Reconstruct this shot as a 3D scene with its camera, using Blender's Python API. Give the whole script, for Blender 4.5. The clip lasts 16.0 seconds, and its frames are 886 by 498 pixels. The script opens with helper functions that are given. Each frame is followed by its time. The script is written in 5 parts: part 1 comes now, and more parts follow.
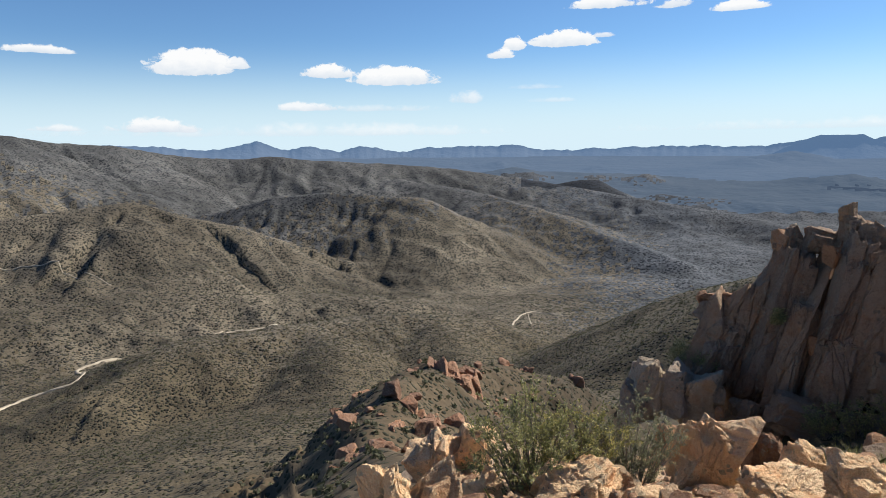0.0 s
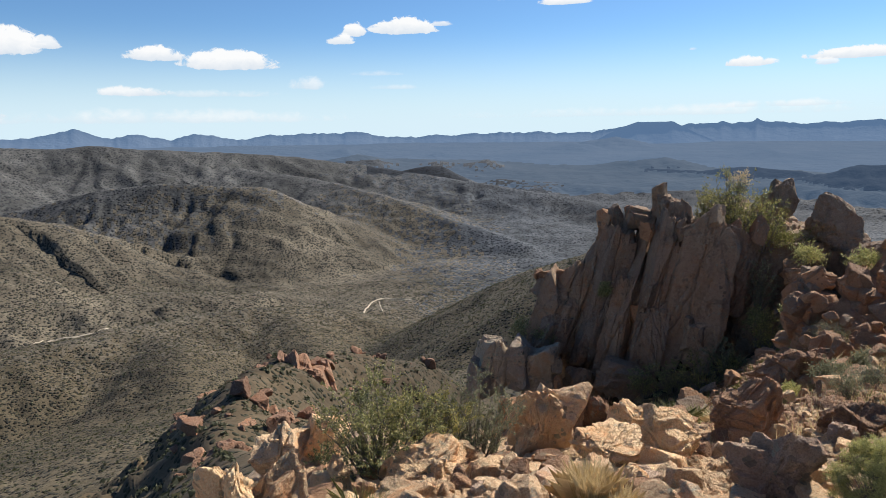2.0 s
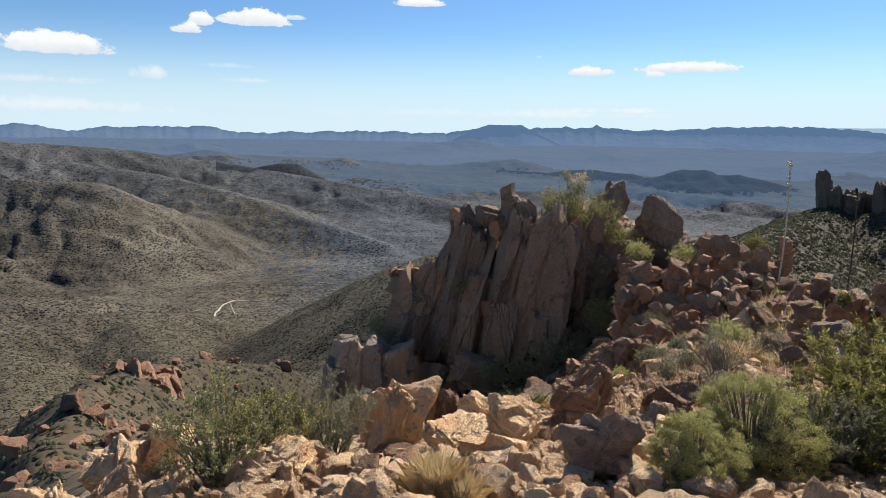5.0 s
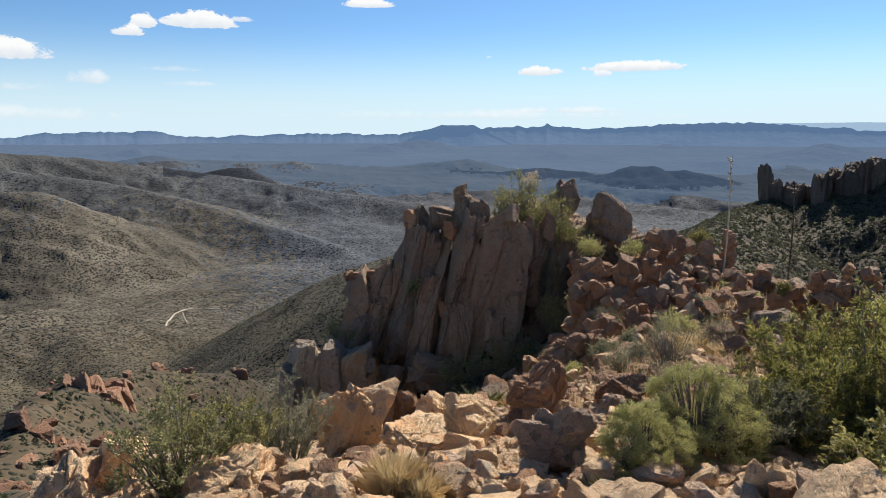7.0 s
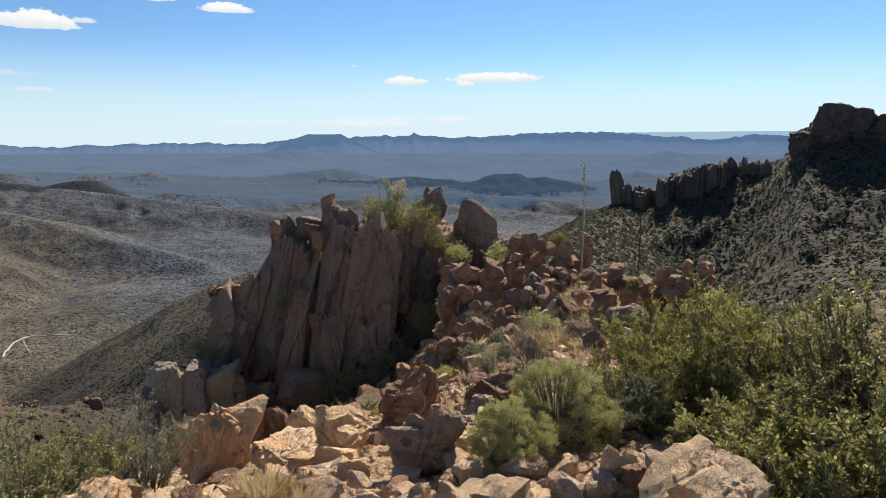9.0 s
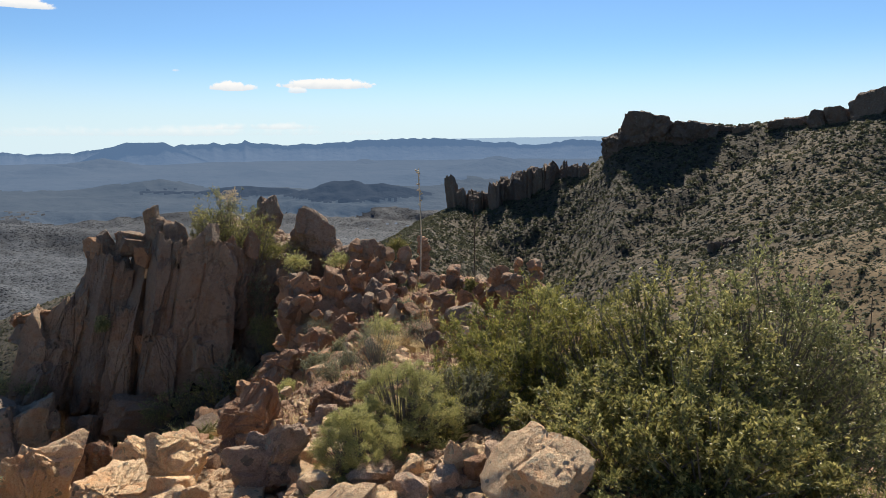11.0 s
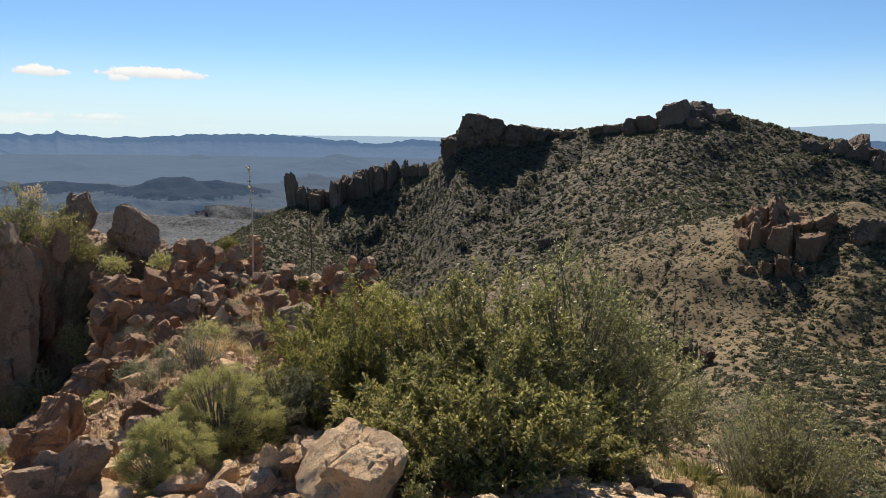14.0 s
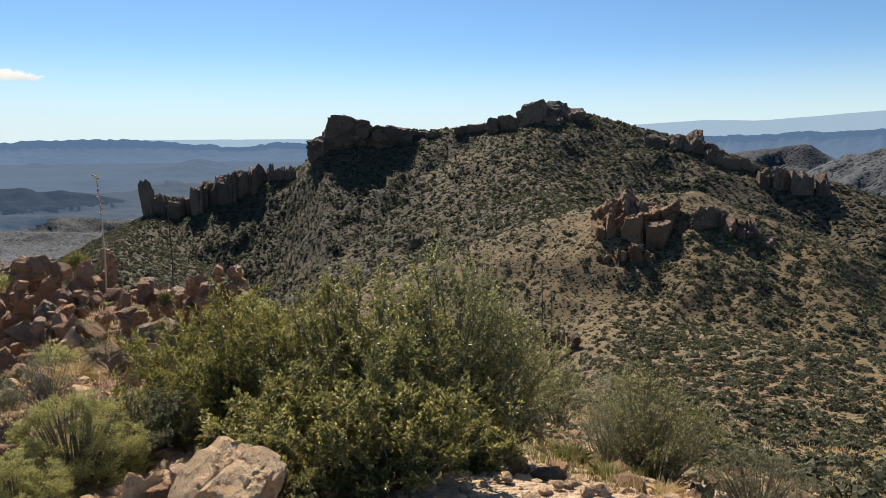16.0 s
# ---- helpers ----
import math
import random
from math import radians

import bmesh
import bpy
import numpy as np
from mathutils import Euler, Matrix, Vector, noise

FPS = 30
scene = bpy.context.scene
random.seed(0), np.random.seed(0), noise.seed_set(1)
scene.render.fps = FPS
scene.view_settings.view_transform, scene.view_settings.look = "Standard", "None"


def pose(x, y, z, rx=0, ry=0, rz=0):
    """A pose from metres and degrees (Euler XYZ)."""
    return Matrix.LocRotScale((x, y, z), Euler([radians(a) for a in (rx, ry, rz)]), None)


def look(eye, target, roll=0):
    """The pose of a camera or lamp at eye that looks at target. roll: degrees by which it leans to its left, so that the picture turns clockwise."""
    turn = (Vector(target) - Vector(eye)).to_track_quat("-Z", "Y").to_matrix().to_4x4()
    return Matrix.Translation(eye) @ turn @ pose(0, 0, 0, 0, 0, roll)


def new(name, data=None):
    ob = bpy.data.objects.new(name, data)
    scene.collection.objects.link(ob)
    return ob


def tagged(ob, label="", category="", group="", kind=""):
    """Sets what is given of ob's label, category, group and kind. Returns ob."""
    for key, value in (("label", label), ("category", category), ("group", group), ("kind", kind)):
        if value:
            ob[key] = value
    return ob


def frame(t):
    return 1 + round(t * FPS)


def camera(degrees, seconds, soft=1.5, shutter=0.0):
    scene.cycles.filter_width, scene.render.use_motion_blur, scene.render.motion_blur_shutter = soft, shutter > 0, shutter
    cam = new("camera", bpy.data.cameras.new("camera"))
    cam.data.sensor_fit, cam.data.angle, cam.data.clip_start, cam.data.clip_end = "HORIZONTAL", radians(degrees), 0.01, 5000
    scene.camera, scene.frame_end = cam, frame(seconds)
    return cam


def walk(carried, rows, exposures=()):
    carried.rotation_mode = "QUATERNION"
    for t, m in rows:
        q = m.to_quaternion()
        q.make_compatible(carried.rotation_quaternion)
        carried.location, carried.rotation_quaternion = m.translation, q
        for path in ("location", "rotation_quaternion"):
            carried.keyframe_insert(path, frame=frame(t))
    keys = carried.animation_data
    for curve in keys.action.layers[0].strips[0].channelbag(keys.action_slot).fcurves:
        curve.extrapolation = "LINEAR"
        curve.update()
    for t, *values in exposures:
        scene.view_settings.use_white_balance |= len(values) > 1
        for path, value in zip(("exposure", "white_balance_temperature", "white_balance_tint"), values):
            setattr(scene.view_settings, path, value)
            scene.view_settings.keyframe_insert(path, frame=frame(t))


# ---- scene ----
EYE = 1.6                      # eye height over the summit ground


def spot(az, el, d):
    """A place d metres off (along the ground) at a bearing and an elevation seen from the summit."""
    a = radians(az)
    return Vector((d * math.sin(a), d * math.cos(a), EYE + d * math.tan(radians(el))))


# ---- camera and walk: seconds, heading, pitch, lean, and the place of the lens ----
cam = camera(67.23, 16.0, soft=0.75)
ROWS = [
    (0.0, -32.22, -9.00, -0.57, -0.183, 0.074, 0.009),
    (0.5, -30.12, -9.41, -0.53, -0.177, 0.076, 0.010),
    (1.0, -26.56, -9.41, -0.31, -0.157, 0.088, 0.012),
    (1.5, -22.77, -10.22, -0.69, -0.134, 0.094, 0.005),
    (2.0, -19.08, -10.22, -0.74, -0.114, 0.107, 0.001),
    (2.5, -17.13, -10.06, -0.54, -0.107, 0.100, -0.004),
    (3.0, -13.95, -9.63, -0.27, -0.102, 0.099, -0.002),
    (3.5, -11.61, -9.61, 0.01, -0.110, 0.089, -0.005),
    (4.0, -9.99, -9.48, -0.12, -0.119, 0.085, -0.007),
    (4.5, -8.10, -10.20, 0.58, -0.070, 0.088, -0.006),
    (7.0, -2.81, -10.18, 0.10, -0.010, 0.018, 0.024),
    (7.5, -0.88, -9.95, 0.24, -0.008, 0.013, 0.025),
    (8.0, 1.80, -9.73, 0.05, 0.006, 0.010, 0.024),
    (8.5, 5.01, -9.65, -0.01, 0.018, 0.009, 0.019),
    (9.0, 8.36, -9.41, 0.02, 0.038, 0.007, 0.019),
    (9.5, 11.78, -9.13, -0.05, 0.053, -0.000, 0.020),
    (12.0, 28.02, -8.86, -0.21, 0.075, -0.017, 0.012),
    (12.5, 30.23, -8.84, 0.28, 0.094, -0.025, 0.012),
    (13.0, 31.84, -9.19, 0.90, 0.134, -0.061, 0.007),
    (13.5, 33.12, -9.51, 1.26, 0.173, -0.091, -0.001),
    (14.0, 35.78, -8.96, 0.97, 0.200, -0.118, 0.011),
    (14.5, 41.25, -8.27, 0.16, 0.202, -0.099, 0.013),
    (15.0, 44.07, -8.60, -0.01, 0.211, -0.108, 0.016),
    (15.5, 45.77, -8.86, -0.06, 0.213, -0.116, 0.015),
    (16.0, 46.83, -8.80, -0.15, 0.220, -0.108, 0.012),
]
walk(cam, [(t, pose(x, y, EYE + z, 90 + p, 0, -h) @ pose(0, 0, 0, 0, 0, r)) for t, h, p, r, x, y, z in ROWS],
     exposures=[(0.0, 0.0, 6500, 10), (7.0, 0.0, 6550, 10), (13.0, 0.0, 6900, 10), (16.0, 0.0, 6950, 10)])

# ---- world and sun ----
SUN_AZ, SUN_EL = 29.0, 39.0
world = bpy.data.worlds.new("sky")
scene.world = world
world.use_nodes = True
wn = world.node_tree
sky = wn.nodes.new("ShaderNodeTexSky")
sky.sky_type, sky.sun_disc = "NISHITA", False
sky.sun_elevation, sky.sun_rotation = radians(SUN_EL), radians(SUN_AZ)
sky.altitude, sky.air_density, sky.dust_density, sky.ozone_density = 1500, 1.0, 0.2, 3.0
# clear desert air, paling to white-blue towards the horizon
where = wn.nodes.new("ShaderNodeTexCoord")
axis = wn.nodes.new("ShaderNodeSeparateXYZ")
pale = wn.nodes.new("ShaderNodeMapRange")
pale.interpolation_type = "SMOOTHERSTEP"
pale.inputs["From Min"].default_value, pale.inputs["From Max"].default_value = -0.02, 0.16
pale.inputs["To Min"].default_value, pale.inputs["To Max"].default_value = 0.95, 0.0
tint = wn.nodes.new("ShaderNodeMix")
tint.data_type, tint.blend_type = "RGBA", "MULTIPLY"
tint.inputs["Factor"].default_value, tint.inputs["B"].default_value = 1.0, (0.75, 0.98, 1.17, 1)
haze = wn.nodes.new("ShaderNodeMix")
haze.data_type = "RGBA"
haze.inputs["B"].default_value = (7.0, 8.7, 9.7, 1)
wn.links.new(where.outputs["Generated"], axis.inputs[0])
wn.links.new(axis.outputs["Z"], pale.inputs["Value"])
wn.links.new(sky.outputs[0], tint.inputs["A"])
wn.links.new(tint.outputs["Result"], haze.inputs["A"])
wn.links.new(pale.outputs[0], haze.inputs["Factor"])
wn.links.new(haze.outputs["Result"], wn.nodes["Background"].inputs["Color"])
wn.nodes["Background"].inputs["Strength"].default_value = 0.1
sun = new("sun", bpy.data.lights.new("sun", "SUN"))
sun.data.energy, sun.data.angle, sun.data.color = 7.6, radians(0.6), (1.0, 0.93, 0.82)
sun.matrix_world = look(spot(SUN_AZ, SUN_EL, 100), (0, 0, 0))


# ---- materials ----
class Nodes:
    """A small hand for node materials."""

    def __init__(self, name, rough=0.9):
        self.mat = bpy.data.materials.new(name)
        self.mat.use_nodes = True
        self.t = self.mat.node_tree
        self.b = self.t.nodes["Principled BSDF"]
        self.b.inputs["Roughness"].default_value = rough
        self.b.inputs["Specular IOR Level"].default_value = 0.25

    def put(self, kind, **sockets):
        n = self.t.nodes.new("ShaderNode" + kind)
        for k, v in sockets.items():
            self.set(n.inputs[k.replace("_", " ")], v)
        return n

    def set(self, socket, v):
        if isinstance(v, bpy.types.NodeSocket):
            self.t.links.new(v, socket)
        elif isinstance(v, tuple) and len(v) == 3 and socket.type == "RGBA":
            socket.default_value = (*v, 1)
        else:
            socket.default_value = v

    def place(self, kind="Object", scale=(1, 1, 1)):
        if kind == "World":
            src = self.put("NewGeometry").outputs["Position"]
        else:
            src = self.put("TexCoord").outputs[kind]
        return self.put("Mapping", Vector=src, Scale=scale).outputs[0]

    def noise(self, vec, scale, detail=4.0, rough=0.55, distort=0.0):
        n = self.put("TexNoise", Vector=vec, Scale=scale, Detail=detail, Roughness=rough, Distortion=distort)
        return n.outputs["Fac"]

    def ramp(self, fac, stops):
        n = self.put("ValToRGB", Fac=fac)
        e = n.color_ramp.elements
        while len(e) < len(stops):
            e.new(0.5)
        for el, (p, c) in zip(e, stops):
            el.position, el.color = p, (*c, 1) if isinstance(c, tuple) else (c, c, c, 1)
        return n.outputs["Color"]

    def mix(self, fac, a, b, how="MIX"):
        n = self.t.nodes.new("ShaderNodeMix")
        n.data_type, n.blend_type = "RGBA", how
        self.set(n.inputs["Factor"], fac)
        self.set(n.inputs["A"], a)
        self.set(n.inputs["B"], b)
        return n.outputs["Result"]

    def math(self, op, a, b=0.0, c=None):
        n = self.t.nodes.new("ShaderNodeMath")
        n.operation = op
        self.set(n.inputs[0], a)
        self.set(n.inputs[1], b)
        if c is not None:
            self.set(n.inputs[2], c)
        return n.outputs[0]

    def bump(self, height, strength, distance, normal=None):
        n = self.put("Bump", Height=height, Strength=strength, Distance=distance)
        if normal is not None:
            self.set(n.inputs["Normal"], normal)
        return n.outputs[0]

    def done(self, colour, normal=None):
        self.set(self.b.inputs["Base Color"], colour)
        if normal is not None:
            self.set(self.b.inputs["Normal"], normal)
        return self.mat


def rock_material(name, pale, mid, dark, lichen, stain=0.5, size=1.0):
    """Broken desert rock: tone from stone to stone, mottling, grain, black specks, lichen spots and dark varnish."""
    n = Nodes(name, 0.9)
    p = n.place("World")
    rnd = n.put("ObjectInfo").outputs["Random"]
    big = n.noise(p, 1.6 / size, 6, 0.65, 0.5)
    fine = n.noise(p, 11.0 / size, 8, 0.72)
    grain = n.noise(p, 85.0 / size, 4, 0.7)
    c = n.ramp(big, [(0.28, dark), (0.47, mid), (0.66, pale)])
    c = n.mix(0.55, c, n.ramp(fine, [(0.34, dark), (0.5, mid), (0.64, pale)]))
    c = n.mix(0.5, c, n.ramp(grain, [(0.26, tuple(0.6 * v for v in dark)), (0.44, mid), (0.66, tuple(min(1.15 * v, 0.8) for v in pale))]))
    tone = n.ramp(rnd, [(0.0, (0.68, 0.66, 0.66)), (0.35, (0.95, 0.90, 0.88)), (0.7, (1.1, 1.04, 0.98)), (1.0, (1.25, 1.2, 1.12))])
    c = n.mix(1.0, c, tone, "MULTIPLY")
    spots = n.put("TexVoronoi", Vector=n.mix(0.05 * size, p, n.put("TexNoise", Vector=p, Scale=18.0 / size).outputs["Color"], "ADD"), Scale=13.0 / size)
    one = n.put("SeparateColor", Color=spots.outputs["Color"])
    where_lichen = n.ramp(n.noise(p, 2.7 / size, 5, 0.65), [(0.45, 0.0), (0.60, lichen)])
    dab = n.math("LESS_THAN", spots.outputs["Distance"], n.math("MULTIPLY", one.outputs[0], 0.5))
    crust = n.ramp(one.outputs[1], [(0.0, (0.30, 0.32, 0.25)), (0.45, (0.19, 0.19, 0.15)), (0.7, (0.07, 0.065, 0.055)), (1.0, (0.40, 0.40, 0.30))])
    c = n.mix(n.math("MULTIPLY", dab, where_lichen), c, crust)
    patch = n.noise(p, 2.4 / size, 8, 0.72, 0.9)
    c = n.mix(n.ramp(patch, [(0.56, 0.0), (0.69, stain)]), c, (0.075, 0.050, 0.038))
    crack = n.put("TexVoronoi", Vector=n.mix(0.16 * size, p, n.put("TexNoise", Vector=p, Scale=3.5 / size, Detail=5.0).outputs["Color"], "ADD"), Scale=3.2 / size)
    crack.feature = "DISTANCE_TO_EDGE"
    seam = n.ramp(crack.outputs["Distance"], [(0.0, 0.0), (0.02, 1.0)])
    bloom = n.noise(p, 6.5 / size, 9, 0.75, 0.6)
    c = n.mix(n.ramp(bloom, [(0.60, 0.0), (0.64, 0.75 * lichen)]), c, (0.40, 0.39, 0.32))
    rust = n.noise(p, 3.1 / size, 7, 0.7, 0.4)
    c = n.mix(n.ramp(rust, [(0.52, 0.0), (0.66, 0.55)]), c, n.mix(1.0, c, (1.05, 0.72, 0.50), "MULTIPLY"))
    nor = n.bump(fine, 1.0, 0.075 * size)
    nor = n.bump(n.noise(p, 34.0 / size, 6, 0.7), 0.7, 0.022 * size, nor)
    nor = n.bump(grain, 0.6, 0.009 * size, nor)
    nor = n.bump(seam, 0.25, 0.02 * size, nor)
    return n.done(c, nor)


ROCK = rock_material("weathered_pink_rhyolite", (0.886, 0.669, 0.447), (0.728, 0.488, 0.294), (0.442, 0.263, 0.148), 0.8, 0.38)
CRAG = rock_material("brown_varnished_rhyolite", (0.411, 0.316, 0.228), (0.275, 0.199, 0.142), (0.144, 0.102, 0.073), 0.6, 0.65, 1.3)
RUBBLE = rock_material("red_brown_rubble_rock", (0.464, 0.306, 0.190), (0.342, 0.202, 0.122), (0.187, 0.106, 0.065), 0.6, 0.5)
GREY = rock_material("grey_lichen_rock", (0.674, 0.525, 0.398), (0.495, 0.356, 0.255), (0.288, 0.193, 0.133), 0.8, 0.2)
LICHEN = rock_material("grey_green_lichened_rock", (0.410, 0.351, 0.283), (0.293, 0.239, 0.182), (0.146, 0.117, 0.086), 0.95, 0.3, 1.3)
CLIFF = rock_material("far_brown_cliff_rock", (0.243, 0.184, 0.140), (0.156, 0.117, 0.090), (0.082, 0.062, 0.051), 0.4, 0.5, 9.0)
SHOULDER = rock_material("orange_brown_shoulder_rock", (0.296, 0.198, 0.126), (0.207, 0.133, 0.083), (0.111, 0.072, 0.048), 0.3, 0.4, 6.0)
SPUR = rock_material("dark_brown_spur_rock", (0.36, 0.22, 0.145), (0.235, 0.14, 0.092), (0.12, 0.072, 0.05), 0.3, 0.5, 3.0)


def gravel_material():
    n = Nodes("gravelly_summit_soil", 0.95)
    p = n.place("World")
    v = n.put("TexVoronoi", Vector=p, Scale=16.0)
    v2 = n.put("TexVoronoi", Vector=p, Scale=45.0)
    big = n.noise(p, 0.6, 5)
    soil = n.ramp(big, [(0.3, (0.27, 0.185, 0.118)), (0.55, (0.41, 0.295, 0.19)), (0.75, (0.50, 0.37, 0.23))])
    stones = n.mix(0.5, soil, n.ramp(v.outputs["Color"], [(0.2, (0.22, 0.14, 0.09)), (0.8, (0.58, 0.43, 0.31))]))
    c = n.mix(n.ramp(n.noise(p, 3.0, 4), [(0.42, 0.0), (0.55, 0.9)]), soil, stones)
    h = n.math("ADD", n.math("MULTIPLY", v.outputs["Distance"], -1.0), n.math("MULTIPLY", v2.outputs["Distance"], -0.4))
    return n.done(c, n.bump(h, 0.9, 0.04))


def slope_material(name, soil_a, soil_b, scrub, cell, cover, relief):
    """A desert hillside: soil and stones, and the dots of scrub that are too small to stand singly."""
    n = Nodes(name, 0.95)
    p = n.place("World")
    wob = n.mix(0.06, p, n.put("TexNoise", Vector=p, Scale=1.6 / cell).outputs["Color"], "ADD")
    big = n.noise(p, 0.006, 6, 0.6)
    mid = n.noise(p, 0.05, 5, 0.6)
    soil = n.mix(n.ramp(n.math("ADD", n.math("MULTIPLY", big, 0.6), n.math("MULTIPLY", mid, 0.4)), [(0.4, 0.0), (0.62, 1.0)]), soil_a, soil_b)
    soil = n.mix(0.45, soil, n.mix(1.0, soil, n.ramp(n.noise(p, 0.6, 5, 0.7), [(0.3, 0.35), (0.5, 1.0), (0.7, 1.9)]), "MULTIPLY"))
    v = n.put("TexVoronoi", Vector=wob, Scale=1.0 / cell, Randomness=1.0)
    amount = n.ramp(n.math("ADD", n.math("MULTIPLY", big, 0.5), n.math("MULTIPLY", n.noise(p, 0.022, 5, 0.65), 0.5)), [(0.36, cover * 0.55), (0.64, cover * 1.25)])
    sep = n.put("SeparateColor", Color=v.outputs["Color"])
    keep = n.math("LESS_THAN", sep.outputs[0], amount)
    reach = n.math("ADD", 0.30, n.math("MULTIPLY", sep.outputs[1], 0.30))
    dot = n.math("LESS_THAN", v.outputs["Distance"], reach)
    bush = n.mix(sep.outputs[2], scrub, tuple(0.55 * a for a in scrub))
    c = n.mix(n.math("MULTIPLY", keep, dot), soil, bush)
    shade = n.ramp(n.math("ADD", n.math("MULTIPLY", n.noise(p, 0.0045, 6, 0.6, 0.6), 0.6), n.math("MULTIPLY", n.noise(p, 0.018, 5, 0.65), 0.4)), [(0.36, 0.62), (0.5, 0.95), (0.64, 1.35)])
    c = n.mix(1.0, c, shade, "MULTIPLY")
    dome = n.math("MULTIPLY", n.math("MULTIPLY", keep, dot), n.math("SUBTRACT", reach, v.outputs["Distance"]))
    nor = n.bump(n.math("ADD", n.math("MULTIPLY", dome, 2.0), n.math("MULTIPLY", n.noise(p, 0.25, 6, 0.7), 0.8)), 1.0, relief)
    return n.done(c, nor)


GRAVEL = gravel_material()
BANK = slope_material("tan_gravel_bank", (0.150, 0.106, 0.058), (0.260, 0.180, 0.090), (0.060, 0.060, 0.030), 0.5, 0.75, 0.25)
SPUR_SOIL = slope_material("dark_brown_spur_soil", (0.066, 0.050, 0.031), (0.125, 0.091, 0.053), (0.040, 0.040, 0.023), 0.6, 0.8, 0.3)
HILL = slope_material("tan_scrub_hillside", (0.064, 0.052, 0.034), (0.124, 0.092, 0.054), (0.032, 0.034, 0.023), 1.6, 1.0, 1.0)
OLIVE_HILL = slope_material("dark_olive_scrub_hill", (0.069, 0.056, 0.035), (0.132, 0.106, 0.067), (0.030, 0.030, 0.021), 2.2, 1.0, 1.2)
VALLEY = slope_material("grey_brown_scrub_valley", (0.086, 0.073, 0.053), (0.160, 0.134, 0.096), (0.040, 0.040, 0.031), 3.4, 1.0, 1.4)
# farther off, distance haze is put into the soil and scrub greys
FAR_VALLEY = slope_material("hazy_grey_far_valley", (0.062, 0.063, 0.062), (0.112, 0.110, 0.104), (0.042, 0.046, 0.050), 5.0, 1.0, 1.6)


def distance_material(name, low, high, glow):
    """Plain backdrop of distance; blue haze is put into its colour and glow."""
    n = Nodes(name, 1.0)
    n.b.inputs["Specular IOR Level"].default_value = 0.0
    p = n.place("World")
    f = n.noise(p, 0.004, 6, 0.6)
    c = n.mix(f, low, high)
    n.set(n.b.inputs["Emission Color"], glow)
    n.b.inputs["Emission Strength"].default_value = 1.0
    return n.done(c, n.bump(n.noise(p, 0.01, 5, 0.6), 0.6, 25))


# the same scrub valley, with more blue haze put into its colours
HAZE_VALLEY = slope_material("hazy_blue_far_valley", (0.045, 0.052, 0.062), (0.084, 0.092, 0.102), (0.027, 0.034, 0.043), 5.0, 1.0, 1.6)
# a cloud's shadow on the hill is put into this dark blue base
DARK_HILL = slope_material("cloud_shadowed_hill", (0.012, 0.017, 0.026), (0.020, 0.026, 0.036), (0.010, 0.014, 0.020), 6.0, 1.0, 2.0)
HAZE_HILL = distance_material("hazy_dark_blue_hill", (0.012, 0.016, 0.022), (0.034, 0.038, 0.044), (0.036, 0.060, 0.102))
MID_PLAIN = distance_material("hazy_grey_blue_plain", (0.024, 0.030, 0.037), (0.066, 0.071, 0.074), (0.054, 0.086, 0.136))
PLAIN = distance_material("hazy_blue_plain", (0.028, 0.035, 0.045), (0.060, 0.066, 0.074), (0.076, 0.126, 0.206))
RANGE = distance_material("hazy_blue_range", (0.03, 0.036, 0.045), (0.075, 0.083, 0.09), (0.095, 0.165, 0.285))
FARRANGE = distance_material("hazy_pale_furthest_range", (0.10, 0.11, 0.12), (0.14, 0.15, 0.16), (0.34, 0.47, 0.61))


def leaf_material(name, a, b, c, rough=0.55, through_light=0.25):
    n = Nodes(name, rough)
    rnd = n.put("NewGeometry").outputs["Random Per Island"]
    col = n.ramp(rnd, [(0.0, a), (0.5, b), (1.0, c)])
    n.b.inputs["Specular IOR Level"].default_value = 0.35
    tr = n.put("BsdfTranslucent", Color=col)
    m = n.put("MixShader", Fac=through_light)
    n.t.links.new(n.b.outputs[0], m.inputs[1])
    n.t.links.new(tr.outputs[0], m.inputs[2])
    n.t.links.new(m.outputs[0], n.t.nodes["Material Output"].inputs["Surface"])
    return n.done(col)


LEAF_OAK = leaf_material("olive_scrub_oak_leaf", (0.103, 0.109, 0.037), (0.233, 0.221, 0.072), (0.493, 0.428, 0.158), 0.42, 0.42)
LEAF_FRESH = leaf_material("yellow_green_oak_leaf", (0.105, 0.110, 0.030), (0.235, 0.225, 0.058), (0.44, 0.38, 0.12), 0.42, 0.45)
LEAF_SAGE = leaf_material("pale_sage_leaf", (0.263, 0.263, 0.097), (0.425, 0.405, 0.155), (0.587, 0.536, 0.232), 0.7, 0.4)
LEAF_DARK = leaf_material("dark_green_leaf", (0.112, 0.122, 0.050), (0.231, 0.235, 0.092), (0.463, 0.430, 0.190), 0.4, 0.42)
LEAF_GREY = leaf_material("grey_green_leaf", (0.12, 0.125, 0.070), (0.21, 0.21, 0.12), (0.34, 0.325, 0.20), 0.6, 0.4)
GRASS = leaf_material("dry_golden_grass", (0.46, 0.34, 0.17), (0.62, 0.48, 0.26), (0.74, 0.60, 0.36), 0.7, 0.4)
GREEN_GRASS = leaf_material("yellow_green_grass", (0.12, 0.13, 0.04), (0.20, 0.19, 0.06), (0.30, 0.25, 0.09), 0.7, 0.35)
SCRUB = leaf_material("hillside_scrub", (0.060, 0.066, 0.037), (0.095, 0.098, 0.056), (0.150, 0.142, 0.082), 0.8, 0.35)


